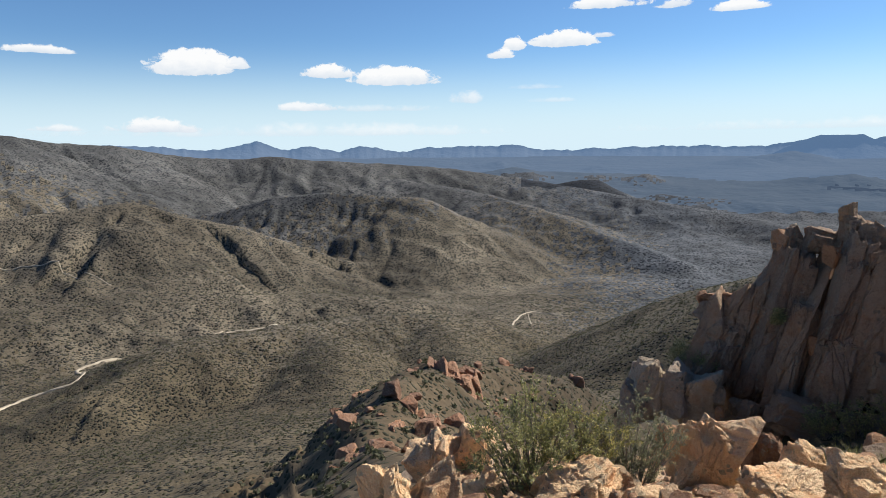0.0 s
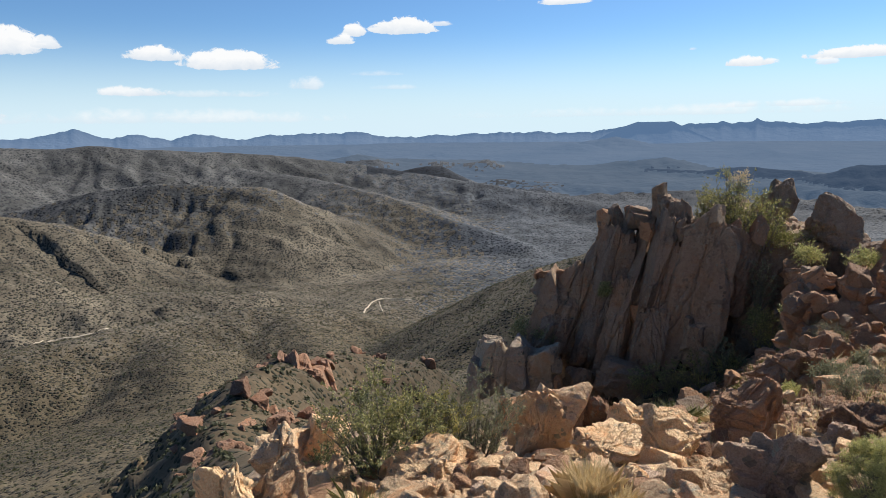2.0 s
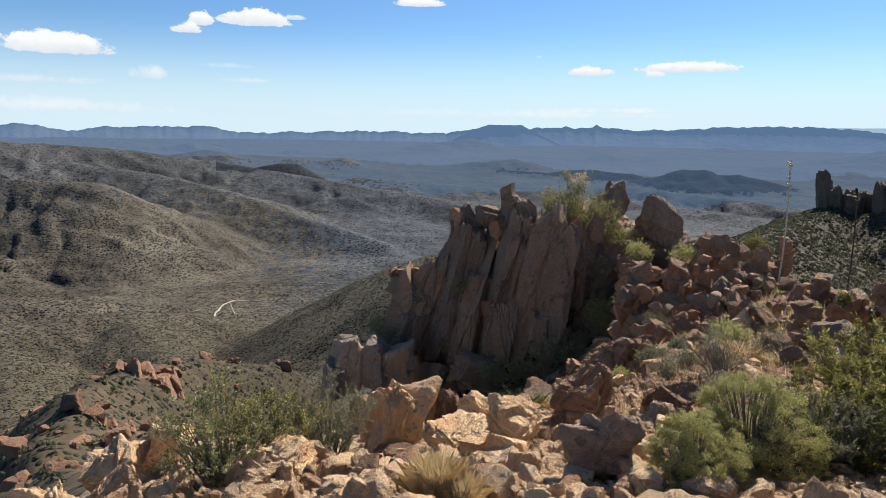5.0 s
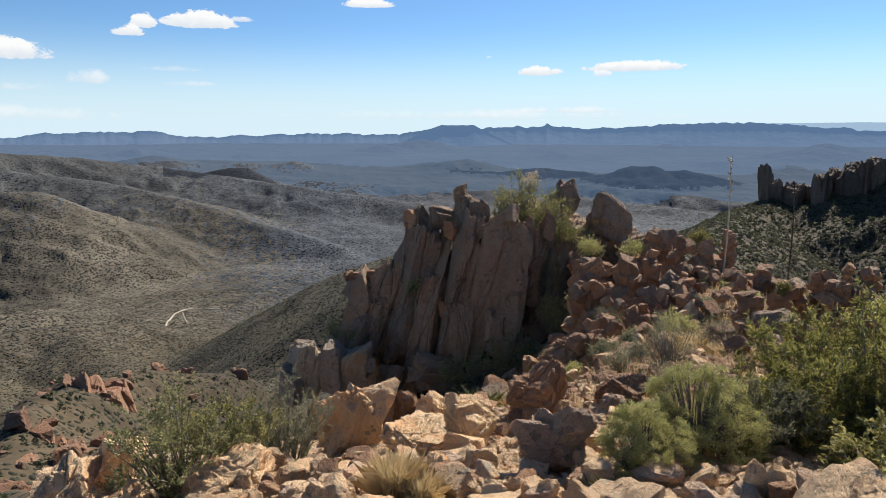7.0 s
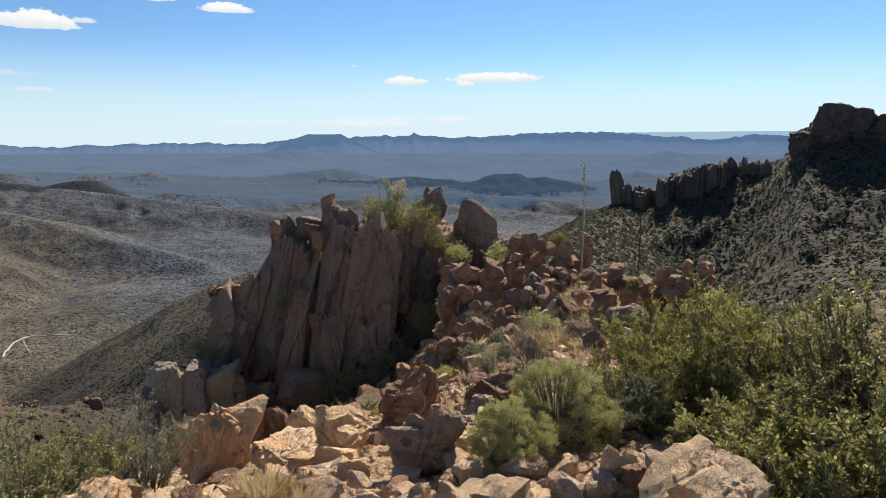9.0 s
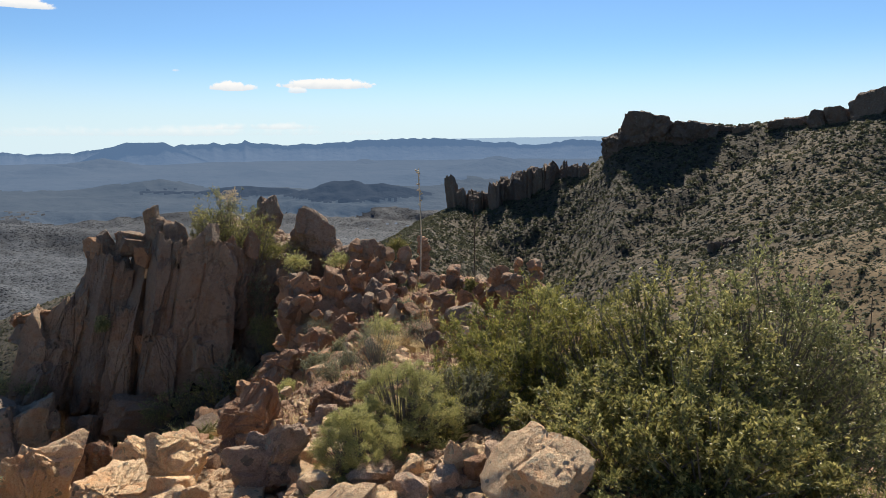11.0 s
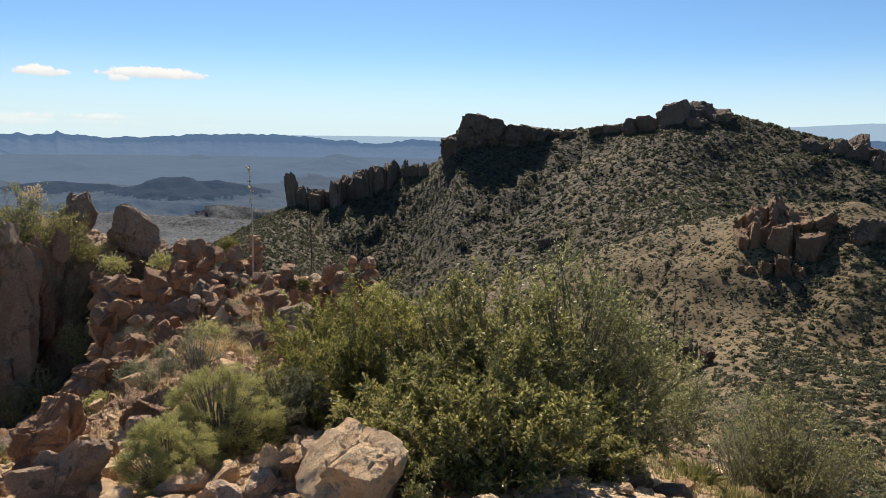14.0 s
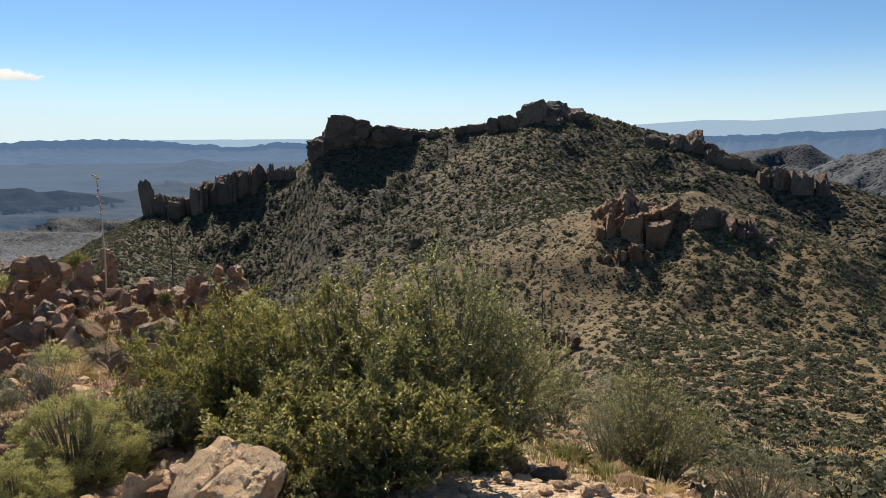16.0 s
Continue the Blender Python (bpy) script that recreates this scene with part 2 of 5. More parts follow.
def plain_material(name, a, b, scale, rough=0.8):
    n = Nodes(name, rough)
    p = n.place("World")
    f = n.noise(p, scale, 5, 0.6)
    return n.done(n.ramp(f, [(0.3, a), (0.7, b)]), n.bump(f, 0.5, 0.3 / scale))


TWIG = plain_material("grey_brown_twig", (0.11, 0.09, 0.075), (0.25, 0.215, 0.175), 30.0)
STALK = plain_material("pale_dry_stalk", (0.42, 0.36, 0.26), (0.58, 0.52, 0.40), 12.0)
DEADWOOD = plain_material("dark_dead_stalk", (0.05, 0.035, 0.028), (0.11, 0.08, 0.06), 12.0)
DIRT_ROAD = plain_material("pale_dirt_road", (0.33, 0.28, 0.21), (0.46, 0.40, 0.31), 0.15, 0.95)
CACTUS = plain_material("green_cactus_skin", (0.07, 0.095, 0.035), (0.13, 0.15, 0.06), 8.0, 0.6)
PAD = plain_material("grey_green_pad", (0.14, 0.17, 0.09), (0.22, 0.25, 0.14), 9.0, 0.6)


def cloud_material():
    n = Nodes("white_cloud", 1.0)
    p = n.place("Object")
    w = n.place("World", (0.0011, 0.0011, 0.0016))
    sep = n.put("SeparateXYZ", Vector=p)
    yy = n.math("ADD", sep.outputs[1], 0.28)
    above, below = n.math("MAXIMUM", yy, 0.0), n.math("MINIMUM", yy, 0.0)
    r2 = n.math("ADD", n.math("MULTIPLY", n.math("MULTIPLY", above, above), 0.75), n.math("MULTIPLY", n.math("MULTIPLY", below, below), 9.0))
    r2 = n.math("ADD", r2, n.math("MULTIPLY", sep.outputs[0], sep.outputs[0]))
    lump = n.math("ADD", n.math("MULTIPLY", n.noise(w, 3.2, 5, 0.5, 0.2), 0.52), n.math("MULTIPLY", n.noise(w, 12.0, 7, 0.65, 0.5), 0.48))
    body = n.math("SUBTRACT", n.math("ADD", n.math("MULTIPLY", lump, 2.9), -0.78), r2)
    rnd = n.put("ObjectInfo").outputs["Color"]
    dens = n.put("SeparateColor", Color=rnd)
    a = n.put("MapRange", Value=body, From_Min=0.0, From_Max=dens.outputs[1])
    a.interpolation_type = "SMOOTHSTEP"
    alpha = n.math("MULTIPLY", a.outputs[0], dens.outputs[0])
    # white tops and shaded grey-blue undersides are put into the glowing colour
    grey = n.ramp(n.math("ADD", n.math("MULTIPLY", sep.outputs[1], 0.5), n.math("MULTIPLY", lump, 0.8)), [(0.15, (0.72, 0.79, 0.87)), (0.5, (0.97, 0.98, 0.985))])
    em = n.put("Emission", Color=grey, Strength=1.0)
    tr = n.put("BsdfTransparent")
    m = n.put("MixShader", Fac=alpha)
    n.t.links.new(tr.outputs[0], m.inputs[1])
    n.t.links.new(em.outputs[0], m.inputs[2])
    n.t.links.new(m.outputs[0], n.t.nodes["Material Output"].inputs["Surface"])
    return n.mat


CLOUD = cloud_material()


# ---- the lie of the land ----
def lattice(ix, iy, seed):
    h = (ix.astype(np.int64) * 374761393 + iy.astype(np.int64) * 668265263 + seed * 974711) & 0x7FFFFFFF
    h = ((h ^ (h >> 13)) * 1274126177) & 0x7FFFFFFF
    return ((h ^ (h >> 16)) & 0xFFFF) / 65535.0


def value(x, y, seed=0):
    """Smooth noise from -1 to 1."""
    ix, iy = np.floor(x), np.floor(y)
    fx, fy = x - ix, y - iy
    fx, fy = fx * fx * fx * (fx * (fx * 6 - 15) + 10), fy * fy * fy * (fy * (fy * 6 - 15) + 10)
    a, b = lattice(ix, iy, seed), lattice(ix + 1, iy, seed)
    c, d = lattice(ix, iy + 1, seed), lattice(ix + 1, iy + 1, seed)
    return 2 * ((a * (1 - fx) + b * fx) * (1 - fy) + (c * (1 - fx) + d * fx) * fy) - 1


def fractal(x, y, size, octaves, seed=0, ridged=False):
    out, amp, tot = 0.0, 1.0, 0.0
    for k in range(octaves):
        v = value(x / size * 2**k + 17.3 * k, y / size * 2**k - 9.1 * k, seed + k)
        out = out + amp * (1 - 2 * np.abs(v) if ridged else v)
        tot += amp
        amp *= 0.5
    return out / tot


REACH = [0, 4, 8, 15, 25, 60, 110, 200, 400, 700, 1200, 2000, 3000, 4000, 5200]
FAR = [-230, -195, -138, -100, -60]
FALL = {                       # bearing: height of the ground at each reach
    -180: [0, 0, 0, -1, -3, -18, -40, -80, -150, -200, *FAR],
    -100: [0, -0.5, -2, -8, -16, -40, -70, -120, -190, -222, *FAR],
    -47: [0, -1.1, -5.0, -13, -24, -52, -80, -129, -198, -226, *FAR],
    -40: [0, -0.9, -2.7, -10, -21, -50, -78, -128, -198, -226, *FAR],
    -20: [0, -0.72, -2.2, -8, -15, -44, -75, -125, -196, -226, *FAR],
    -8: [0, -0.62, -2.1, -5.2, -8, -32, -64, -115, -190, -224, *FAR],
    3: [0, -0.62, -1.8, -4.4, -6, -26, -56, -108, -185, -220, *FAR],
    8: [0, -0.62, -1.6, -3.4, -5, -24, -52, -103, -178, -216, *FAR],
    12: [0, -0.60, -1.4, -2.3, -4.5, -22, -48, -98, -172, -212, *FAR],
    20: [0, -0.56, -1.2, -1.5, -4.2, -20, -44, -90, -160, -205, *FAR],
    27: [0, -0.50, -1.25, -1.7, -5, -23, -43, -76, -135, -192, *FAR],
    33: [0, -0.50, -1.4, -2.7, -7, -26, -42, -62, -110, -180, *FAR],
    48: [0, -0.4, -1.6, -4.5, -9, -24, -38, -58, -90, -150, *FAR],
    62: [0, -0.4, -2.2, -5.5, -9, -17.5, -22, -44, -80, -150, *FAR],
    80: [0, -0.4, -2.6, -6, -9.8, -17, -24, -36, -70, -140, *FAR],
    110: [0, -0.4, -2.6, -6, -10, -20, -30, -50, -100, -160, *FAR],
    180: [0, 0, 0, -1, -3, -18, -40, -80, -150, -200, *FAR],
}


class Ridge:
    """A crest line of (bearing, distance, elevation), from which the ground falls away on both sides with spurs and gullies between them."""

    def __init__(self, slope, gully, every, round_off, *crest, rough=0.0, seed=0, end=1.0):
        self.p = np.array([spot(az, el, d) for az, d, el in crest])
        self.slope, self.gully, self.every, self.round, self.rough, self.seed, self.end = slope, gully, every, round_off, rough, seed, end

    def bound(self, x, y):
        """No point of the ridge's ground lies higher than this."""
        lo, hi = self.p.min(0), self.p.max(0)
        gap = np.hypot(np.maximum(np.maximum(lo[0] - x, x - hi[0]), 0), np.maximum(np.maximum(lo[1] - y, y - hi[1]), 0))
        return hi[2] - self.slope * np.maximum(gap - self.round, 0) + self.rough

    def height(self, x, y):
        reach = np.full(x.shape, -1e9)
        best, top, along = np.zeros(x.shape), np.zeros(x.shape), np.zeros(x.shape)
        run = 0.0
        for a, b in zip(self.p[:-1], self.p[1:]):
            e = b[:2] - a[:2]
            l2 = e @ e
            s = ((x - a[0]) * e[0] + (y - a[1]) * e[1]) / l2
            if run == 0:
                past = (self.end - 1) * np.maximum(-s, 0) * np.sqrt(l2)
            s = np.clip(s, 0, 1)
            d = np.hypot(x - a[0] - s * e[0], y - a[1] - s * e[1]) + past
            z = a[2] + s * (b[2] - a[2])
            lead = z - self.slope * d > reach
            reach = np.where(lead, z - self.slope * d, reach)
            best, top = np.where(lead, d, best), np.where(lead, z, top)
            along = np.where(lead, run + s * np.sqrt(l2), along)
            run += np.sqrt(l2)
        e = self.every
        wx, wy = 0.3 * e * value(x / e, y / e, self.seed), 0.3 * e * value(x / e, y / e, self.seed + 2)
        u, v = (along + wx) / e, (best + wy) / (5.0 * e)
        cut = np.clip(1 - 1.25 * np.abs(value(u, v, self.seed + 3)), 0, 1) ** 1.6
        cut = 0.68 * cut + 0.32 * np.clip(1 - 1.25 * np.abs(value(2.7 * u + 5, 1.6 * v, self.seed + 4)), 0, 1) ** 1.6
        fall = np.sqrt(best**2 + self.round**2) - self.round
        far = np.clip(best / (self.every * 0.8), 0, 1)
        h = top - self.slope * fall - self.gully * self.slope * self.every * 0.62 * far * cut
        return h + self.rough * fractal(x, y, self.every * 0.6, 4, self.seed + 5, True) * np.clip(best / self.every + 0.25, 0, 1)


RIDGES = [
    # over the valley
    Ridge(0.40, 0.9, 120, 24, (-95, 1600, 4.0), (-75, 1700, 1.6), (-65.4, 1800, 0.87), (-62, 1840, 0.3), (-58.6, 1840, 0.09), (-54.3, 1880, -0.7), (-50, 1920, -1.13),
          (-46.5, 1920, -0.96), (-42.8, 1920, -1.33), (-36, 1950, -1.76), (-31, 1980, -2.2), (-26.6, 2000, -2.9), (-22, 2050, -3.9), (-15, 2100, -4.8), rough=11, seed=3),
    Ridge(0.42, 0.9, 95, 18, (-95, 1250, -1.0), (-72, 1400, -2.4), (-62, 1470, -2.85), (-57, 1500, -3.5), (-54, 1560, -4.6), rough=9, seed=11),
    Ridge(0.42, 0.9, 80, 12, (-67, 1190, -5.2), (-62, 1170, -4.7), (-57, 1150, -4.3), (-53.3, 1120, -5.66), (-50, 1110, -6.5), (-46.8, 1090, -7.6), (-41, 1090, -9.7), (-36, 1100, -11), rough=7, seed=21),
    Ridge(0.44, 1.15, 80, 8, (-53, 1450, -5.6), (-50.3, 1400, -5.3), (-46.6, 1370, -4.3), (-42, 1340, -4.04), (-38.7, 1320, -4.25), (-34.3, 1290, -4.56), (-32.9, 1280, -5.8),
          (-30.4, 1260, -7.0), (-26.5, 1240, -9.0), (-24, 1230, -10.6), rough=8, seed=31),
    Ridge(0.32, 0.75, 90, 10, (-36, 1800, -3.0), (-30, 1700, -4.0), (-24, 1500, -5.6), (-17, 1320, -8.2), (-12, 1220, -9.8), rough=9, seed=41),
    Ridge(0.27, 0.75, 90, 10, (-26, 1980, -2.9), (-18, 1850, -4.3), (-8, 1700, -5.9), (0, 1500, -7.5), rough=9, seed=43),
    Ridge(0.25, 0.75, 90, 10, (-14, 2150, -4.3), (-4, 2000, -4.9), (8, 1850, -5.6), (18, 1700, -6.4), rough=9, seed=47),
    # rolling hills on the valley floor
    Ridge(0.38, 0.7, 80, 28, (-64, 520, -21.5), (-60, 560, -18.6), (-53, 620, -15.7), (-44, 660, -15.1), (-36.5, 700, -14.5), (-29, 700, -15.2), (-24, 680, -16.7), (-20, 620, -18.4), rough=6, seed=51),
    Ridge(0.42, 0.5, 45, 18, (-43.5, 670, -15.3), (-42, 560, -17.6), (-41.5, 470, -20.6), (-41.5, 390, -24.5), rough=3, seed=52),
    Ridge(0.40, 0.5, 45, 18, (-33, 700, -14.8), (-30, 560, -18.0), (-28, 430, -21.5), rough=3, seed=54),
    Ridge(0.26, 0.8, 60, 25, (-72, 900, -11.4), (-62, 900, -11.9), (-52, 910, -12.2), (-44, 900, -12.6), (-36, 880, -13.4), rough=7, seed=53),
    Ridge(0.55, 0.3, 60, 8, (-6, 420, -10.4), (-11.1, 510, -11.97), (-15, 570, -13.9), (-19.2, 630, -15.93), (-22, 670, -17.4), rough=2.0, seed=57),
    # the low hills of the plain
    Ridge(0.50, 0.35, 110, 10, (-25.8, 2080, -3.6), (-22.5, 2080, -3.45), (-20.6, 2080, -3.12), (-19.2, 2080, -3.12), (-17.1, 2080, -4.2), rough=4, seed=61),
    Ridge(0.34, 0.9, 110, 20, (-6, 2500, -4.0), (-2, 2500, -3.45), (2, 2450, -3.6), (5, 2400, -3.2), (9, 2400, -3.5), rough=14, seed=63),
    Ridge(0.34, 0.8, 90, 12, (9, 2300, -4.0), (12, 2300, -3.35), (13, 2300, -2.95), (14.5, 2300, -2.95), (15, 2300, -3.35), (17, 2300, -3.2), (21, 2300, -4.0), rough=12, seed=67),
    Ridge(0.34, 0.9, 90, 16, (2, 1950, -4.9), (9, 1950, -4.6), (16, 1900, -5.0), (22, 1850, -5.6), rough=14, seed=69),
    # the brown spur under the summit
    Ridge(0.80, 0.5, 14, 2, (-30, 11, -26.5), (-37, 22, -27), (-39.8, 45, -25.8), (-36.6, 62, -20.2), (-32.8, 80, -18.9), (-27, 95, -18.9), (-22, 110, -19.6), rough=3.2, seed=71),
    # the long ridge with its cliffs
    Ridge(0.48, 0.45, 42, 4, (19.6, 190, -9.8), (21.5, 270, -6.6), (24, 325, -5.0), (26.4, 325, -5.2), (29.3, 320, -4.5), (32.0, 318, -3.5), (33.6, 317, -2.1), (35.5, 315, -1.9), (38.5, 314, -1.9), rough=3.0, seed=80),
    Ridge(0.44, 0.45, 42, 4, (37.0, 312, 0.4), (38, 312, 1.0), (41.9, 308, 1.4),
          (45.7, 304, 1.2), (49.5, 300, 1.55), (53.5, 296, 2.2), (56.3, 292, 2.8), (59.3, 290, 2.55), (61.6, 286, 1.9), (65.6, 280, 0.7), (69, 275, -0.5), (74.3, 265, -2.1), (77.3, 260, -2.9),
          (80.6, 245, -5.6), (90, 235, -7), rough=3.0, seed=81, end=3.5),
    Ridge(0.40, 0.45, 26, 4, (54.6, 262, -0.4), (55.3, 215, -3.6), (58, 165, -5.8), (60.4, 134, -5.4), (63, 124, -4.2), (67.5, 124, -3.7), (71, 119, -5.3), (75, 110, -8.2), (79, 95, -12), rough=2.2, seed=83),
    Ridge(0.33, 0.35, 24, 5, (60.5, 125, -7.8), (56, 118, -10.2), (52, 118, -12.4), (49, 122, -14.3), rough=1.6, seed=85),
    # beyond the ridge
    Ridge(0.36, 1.4, 90, 10, (66, 1500, -1.2), (72.2, 1400, -0.34), (74.9, 1400, 0.08), (77.2, 1400, -0.75), (80, 1350, -0.6), (95, 1300, 0.5), rough=9, seed=91),
    Ridge(0.46, 1.3, 60, 8, (76.5, 900, -2.6), (78.8, 880, -0.6), (82, 860, 0.3), (95, 800, 1.0), rough=8, seed=93),
]


# low hills strewn over the far plain
hills = random.Random(4)
for k in range(16):
    az, d = hills.uniform(-30, 32), hills.uniform(2600, 4000)
    lift = -math.degrees(math.atan(float(np.interp(d, REACH, [0] * 10 + FAR)) * -1 / d)) + hills.uniform(0.35, 0.9)
    RIDGES.append(Ridge(0.22, 0.8, 90, 15, (az - hills.uniform(1.5, 4), d, lift - 0.5), (az, d + hills.uniform(-60, 60), lift), (az + hills.uniform(1.5, 4), d, lift - 0.5), rough=9, seed=200 + k))


def land(x, y):
    """Height of the ground at x, y (arrays)."""
    r, az = np.hypot(x, y), np.degrees(np.arctan2(x, y))
    keys = sorted(FALL)
    prof = np.stack([np.interp(np.log1p(r), np.log1p(REACH), FALL[k]) for k in keys])
    pos = np.interp(az, keys, np.arange(len(keys)))
    i = np.clip(pos.astype(int), 0, len(keys) - 2)
    f = pos - i
    f = f * f * (3 - 2 * f)
    n = np.arange(len(r))
    h = prof[i, n] * (1 - f) + prof[i + 1, n] * f
    h = h + fractal(x, y, 170, 6, 7, True) * np.clip(r / 800, 0, 1) ** 1.5 * 9 * np.clip((3600 - r) / 1500, 0.15, 1)
    h = h + fractal(x, y, 18, 4, 9) * np.clip((r - 12) / 60, 0, 1) * 1.6
    h = h + fractal(x, y, 2.2, 4, 13) * 0.14 * np.clip(r / 5, 0.2, 1.5)
    for ridge in RIDGES:
        near = ridge.bound(x, y) > h - 20      # the rest lies out of its reach
        if not near.any():
            continue
        g, k = ridge.height(x[near], y[near]), h[near]
        w = np.where(r[near] > 300, 8.0, 0.03 * np.clip(r[near], 20, 600))
        t = np.clip((g - k) / w, -1, 1)
        h[near] = np.where(g - k > w, g, np.where(g - k < -w, k, k + w * (t + 1) ** 2 / 4))
    return h


def ground_at(x, y):
    return float(land(np.array([float(x)]), np.array([float(y)]))[0])


def sheet(name, verts, faces, mats, index=None, smooth=True):
    """A mesh object from arrays."""
    me = bpy.data.meshes.new(name)
    k = faces.shape[1]
    me.vertices.add(len(verts))
    me.vertices.foreach_set("co", np.ascontiguousarray(verts, np.float32).ravel())
    me.loops.add(faces.size)
    me.loops.foreach_set("vertex_index", np.ascontiguousarray(faces, np.int32).ravel())
    me.polygons.add(len(faces))
    me.polygons.foreach_set("loop_start", np.arange(0, faces.size, k, dtype=np.int32))
    if index is not None:
        me.polygons.foreach_set("material_index", index.astype(np.int32))
    me.polygons.foreach_set("use_smooth", np.full(len(faces), smooth))
    for m in mats:
        me.materials.append(m)
    me.update(calc_edges=True)
    me.validate()
    return new(name, me)


def grid_faces(rows, cols, wrap=False):
    i, j = np.meshgrid(np.arange(rows - 1), np.arange(cols if wrap else cols - 1), indexing="ij")
    j2 = (j + 1) % cols
    return np.stack([i * cols + j, i * cols + j2, (i + 1) * cols + j2, (i + 1) * cols + j], -1).reshape(-1, 4)


def build_ground():
    az = np.concatenate([np.arange(-84, 100, 0.25), np.arange(100, 276, 4.0)])
    rr = np.concatenate([[0.0005], np.geomspace(0.02, 60, 150)[:-1], np.geomspace(60, 420, 190)[:-1], np.geomspace(420, 2600, 300)[:-1], np.geomspace(2600, 4950, 50)])
    a, r = np.meshgrid(np.radians(az), rr)
    x, y = (r * np.sin(a)).ravel(), (r * np.cos(a)).ravel()
    z = land(x, y)
    f = grid_faces(len(rr), len(az), True)[:, ::-1]
    q = f[:, 0]
    fx, fy = x[q], y[q]
    fr, fa = np.hypot(fx, fy), np.degrees(np.arctan2(fx, fy))
    fr = fr * (1 + 0.22 * fractal(fx, fy, 0.35 * np.maximum(fr, 20), 3, 77))
    grain = np.random.RandomState(9).uniform(-1, 1, len(fr))
    fr = np.where((fr > 120) & (fr < 1750), fr * (1 + 0.13 * grain), fr)
    # material bands by distance; the farther ones carry haze in their colour
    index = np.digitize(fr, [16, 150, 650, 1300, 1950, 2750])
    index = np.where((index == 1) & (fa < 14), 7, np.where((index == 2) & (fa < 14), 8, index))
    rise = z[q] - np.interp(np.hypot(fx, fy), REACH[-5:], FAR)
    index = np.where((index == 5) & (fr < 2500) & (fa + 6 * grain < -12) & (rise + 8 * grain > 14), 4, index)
    # towards the right the valley takes the bluer, haze-coloured ground
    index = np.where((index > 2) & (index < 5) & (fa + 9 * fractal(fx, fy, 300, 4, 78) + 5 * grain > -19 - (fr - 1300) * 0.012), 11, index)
    # the upper hill that takes the colour of the cloud's shadow
    cloud_shade = (fa > -25.6) & (fa < -17) & (np.hypot(fx, fy) > 1900) & (np.hypot(fx, fy) < 2120) & (z[q] - EYE > np.hypot(fx, fy) * math.tan(radians(-4.5)))
    index = np.where(cloud_shade, 9, index)
    # knolls of the plain, coloured and glowing with blue haze
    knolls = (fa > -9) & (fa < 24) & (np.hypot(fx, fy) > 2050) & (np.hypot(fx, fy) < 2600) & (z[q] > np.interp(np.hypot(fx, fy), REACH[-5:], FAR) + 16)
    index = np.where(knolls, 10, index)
    g = sheet("ground", np.stack([x, y, z], -1), f, [GRAVEL, BANK, HILL, VALLEY, FAR_VALLEY, MID_PLAIN, PLAIN, SPUR_SOIL, OLIVE_HILL, DARK_HILL, HAZE_HILL, HAZE_VALLEY], index)
    tagged(g, "tan gravel and scrub desert land falling to a wide valley", "ground", kind="structure")


build_ground()


def build_range(name, label, mat, d, depth, rough, *crest, seed=0):
    """A distant range: a long relief with a crest, gullies and a foot on the plain."""
    az = np.arange(crest[0][0], crest[-1][0], 0.12)
    el = np.interp(az, [c[0] for c in crest], [c[1] for c in crest])
    top = EYE + d * np.tan(np.radians(el))
    s = d * np.radians(az)
    top = top + rough * (fractal(s, s * 0, 120, 4, seed) + 0.5 * fractal(s, s * 0, 30, 2, seed + 9))
    rows = []
    for k in np.linspace(0, 1, 22):
        cut = fractal(s, s * 0 + k * 90, 150, 4, seed + 3, True)
        rr = d - depth * k ** 1.2 + 40 * cut * k
        z = top - (top + 150) * (k ** 0.75) + 14 * cut * k * (1 - k)
        a = np.radians(az)
        rows.append(np.stack([rr * np.sin(a), rr * np.cos(a), z], -1))
    v = np.concatenate(rows)
    ob = sheet(name, v, grid_faces(22, len(az))[:, ::-1], [mat])
    return tagged(ob, label, "mountains", kind="structure")


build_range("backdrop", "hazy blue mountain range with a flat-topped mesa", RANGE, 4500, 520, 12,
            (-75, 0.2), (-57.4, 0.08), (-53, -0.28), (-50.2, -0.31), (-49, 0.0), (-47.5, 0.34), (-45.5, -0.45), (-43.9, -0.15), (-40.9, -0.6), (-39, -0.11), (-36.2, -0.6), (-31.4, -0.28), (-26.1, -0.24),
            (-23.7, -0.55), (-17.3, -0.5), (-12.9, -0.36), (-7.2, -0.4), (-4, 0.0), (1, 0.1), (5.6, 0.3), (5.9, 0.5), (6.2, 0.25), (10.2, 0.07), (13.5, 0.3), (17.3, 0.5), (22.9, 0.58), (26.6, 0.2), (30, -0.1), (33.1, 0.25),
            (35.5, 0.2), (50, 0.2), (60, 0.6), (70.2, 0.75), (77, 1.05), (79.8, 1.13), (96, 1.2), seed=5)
build_range("backdrop", "hazy blue flat-topped mesa standing before a distant range", RANGE, 4250, 330, 4,
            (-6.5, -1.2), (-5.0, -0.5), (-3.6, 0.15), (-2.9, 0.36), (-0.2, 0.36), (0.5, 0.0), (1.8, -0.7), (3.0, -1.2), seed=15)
build_range("backdrop", "haze-paled blue plateau on the far horizon", FARRANGE, 4800, 150, 2,
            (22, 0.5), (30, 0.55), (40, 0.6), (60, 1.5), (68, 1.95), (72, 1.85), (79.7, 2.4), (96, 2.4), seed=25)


# ---- rocks ----
def ico(sub):
    bm = bmesh.new()
    bmesh.ops.create_icosphere(bm, subdivisions=sub, radius=1)
    v = np.array([x.co for x in bm.verts])
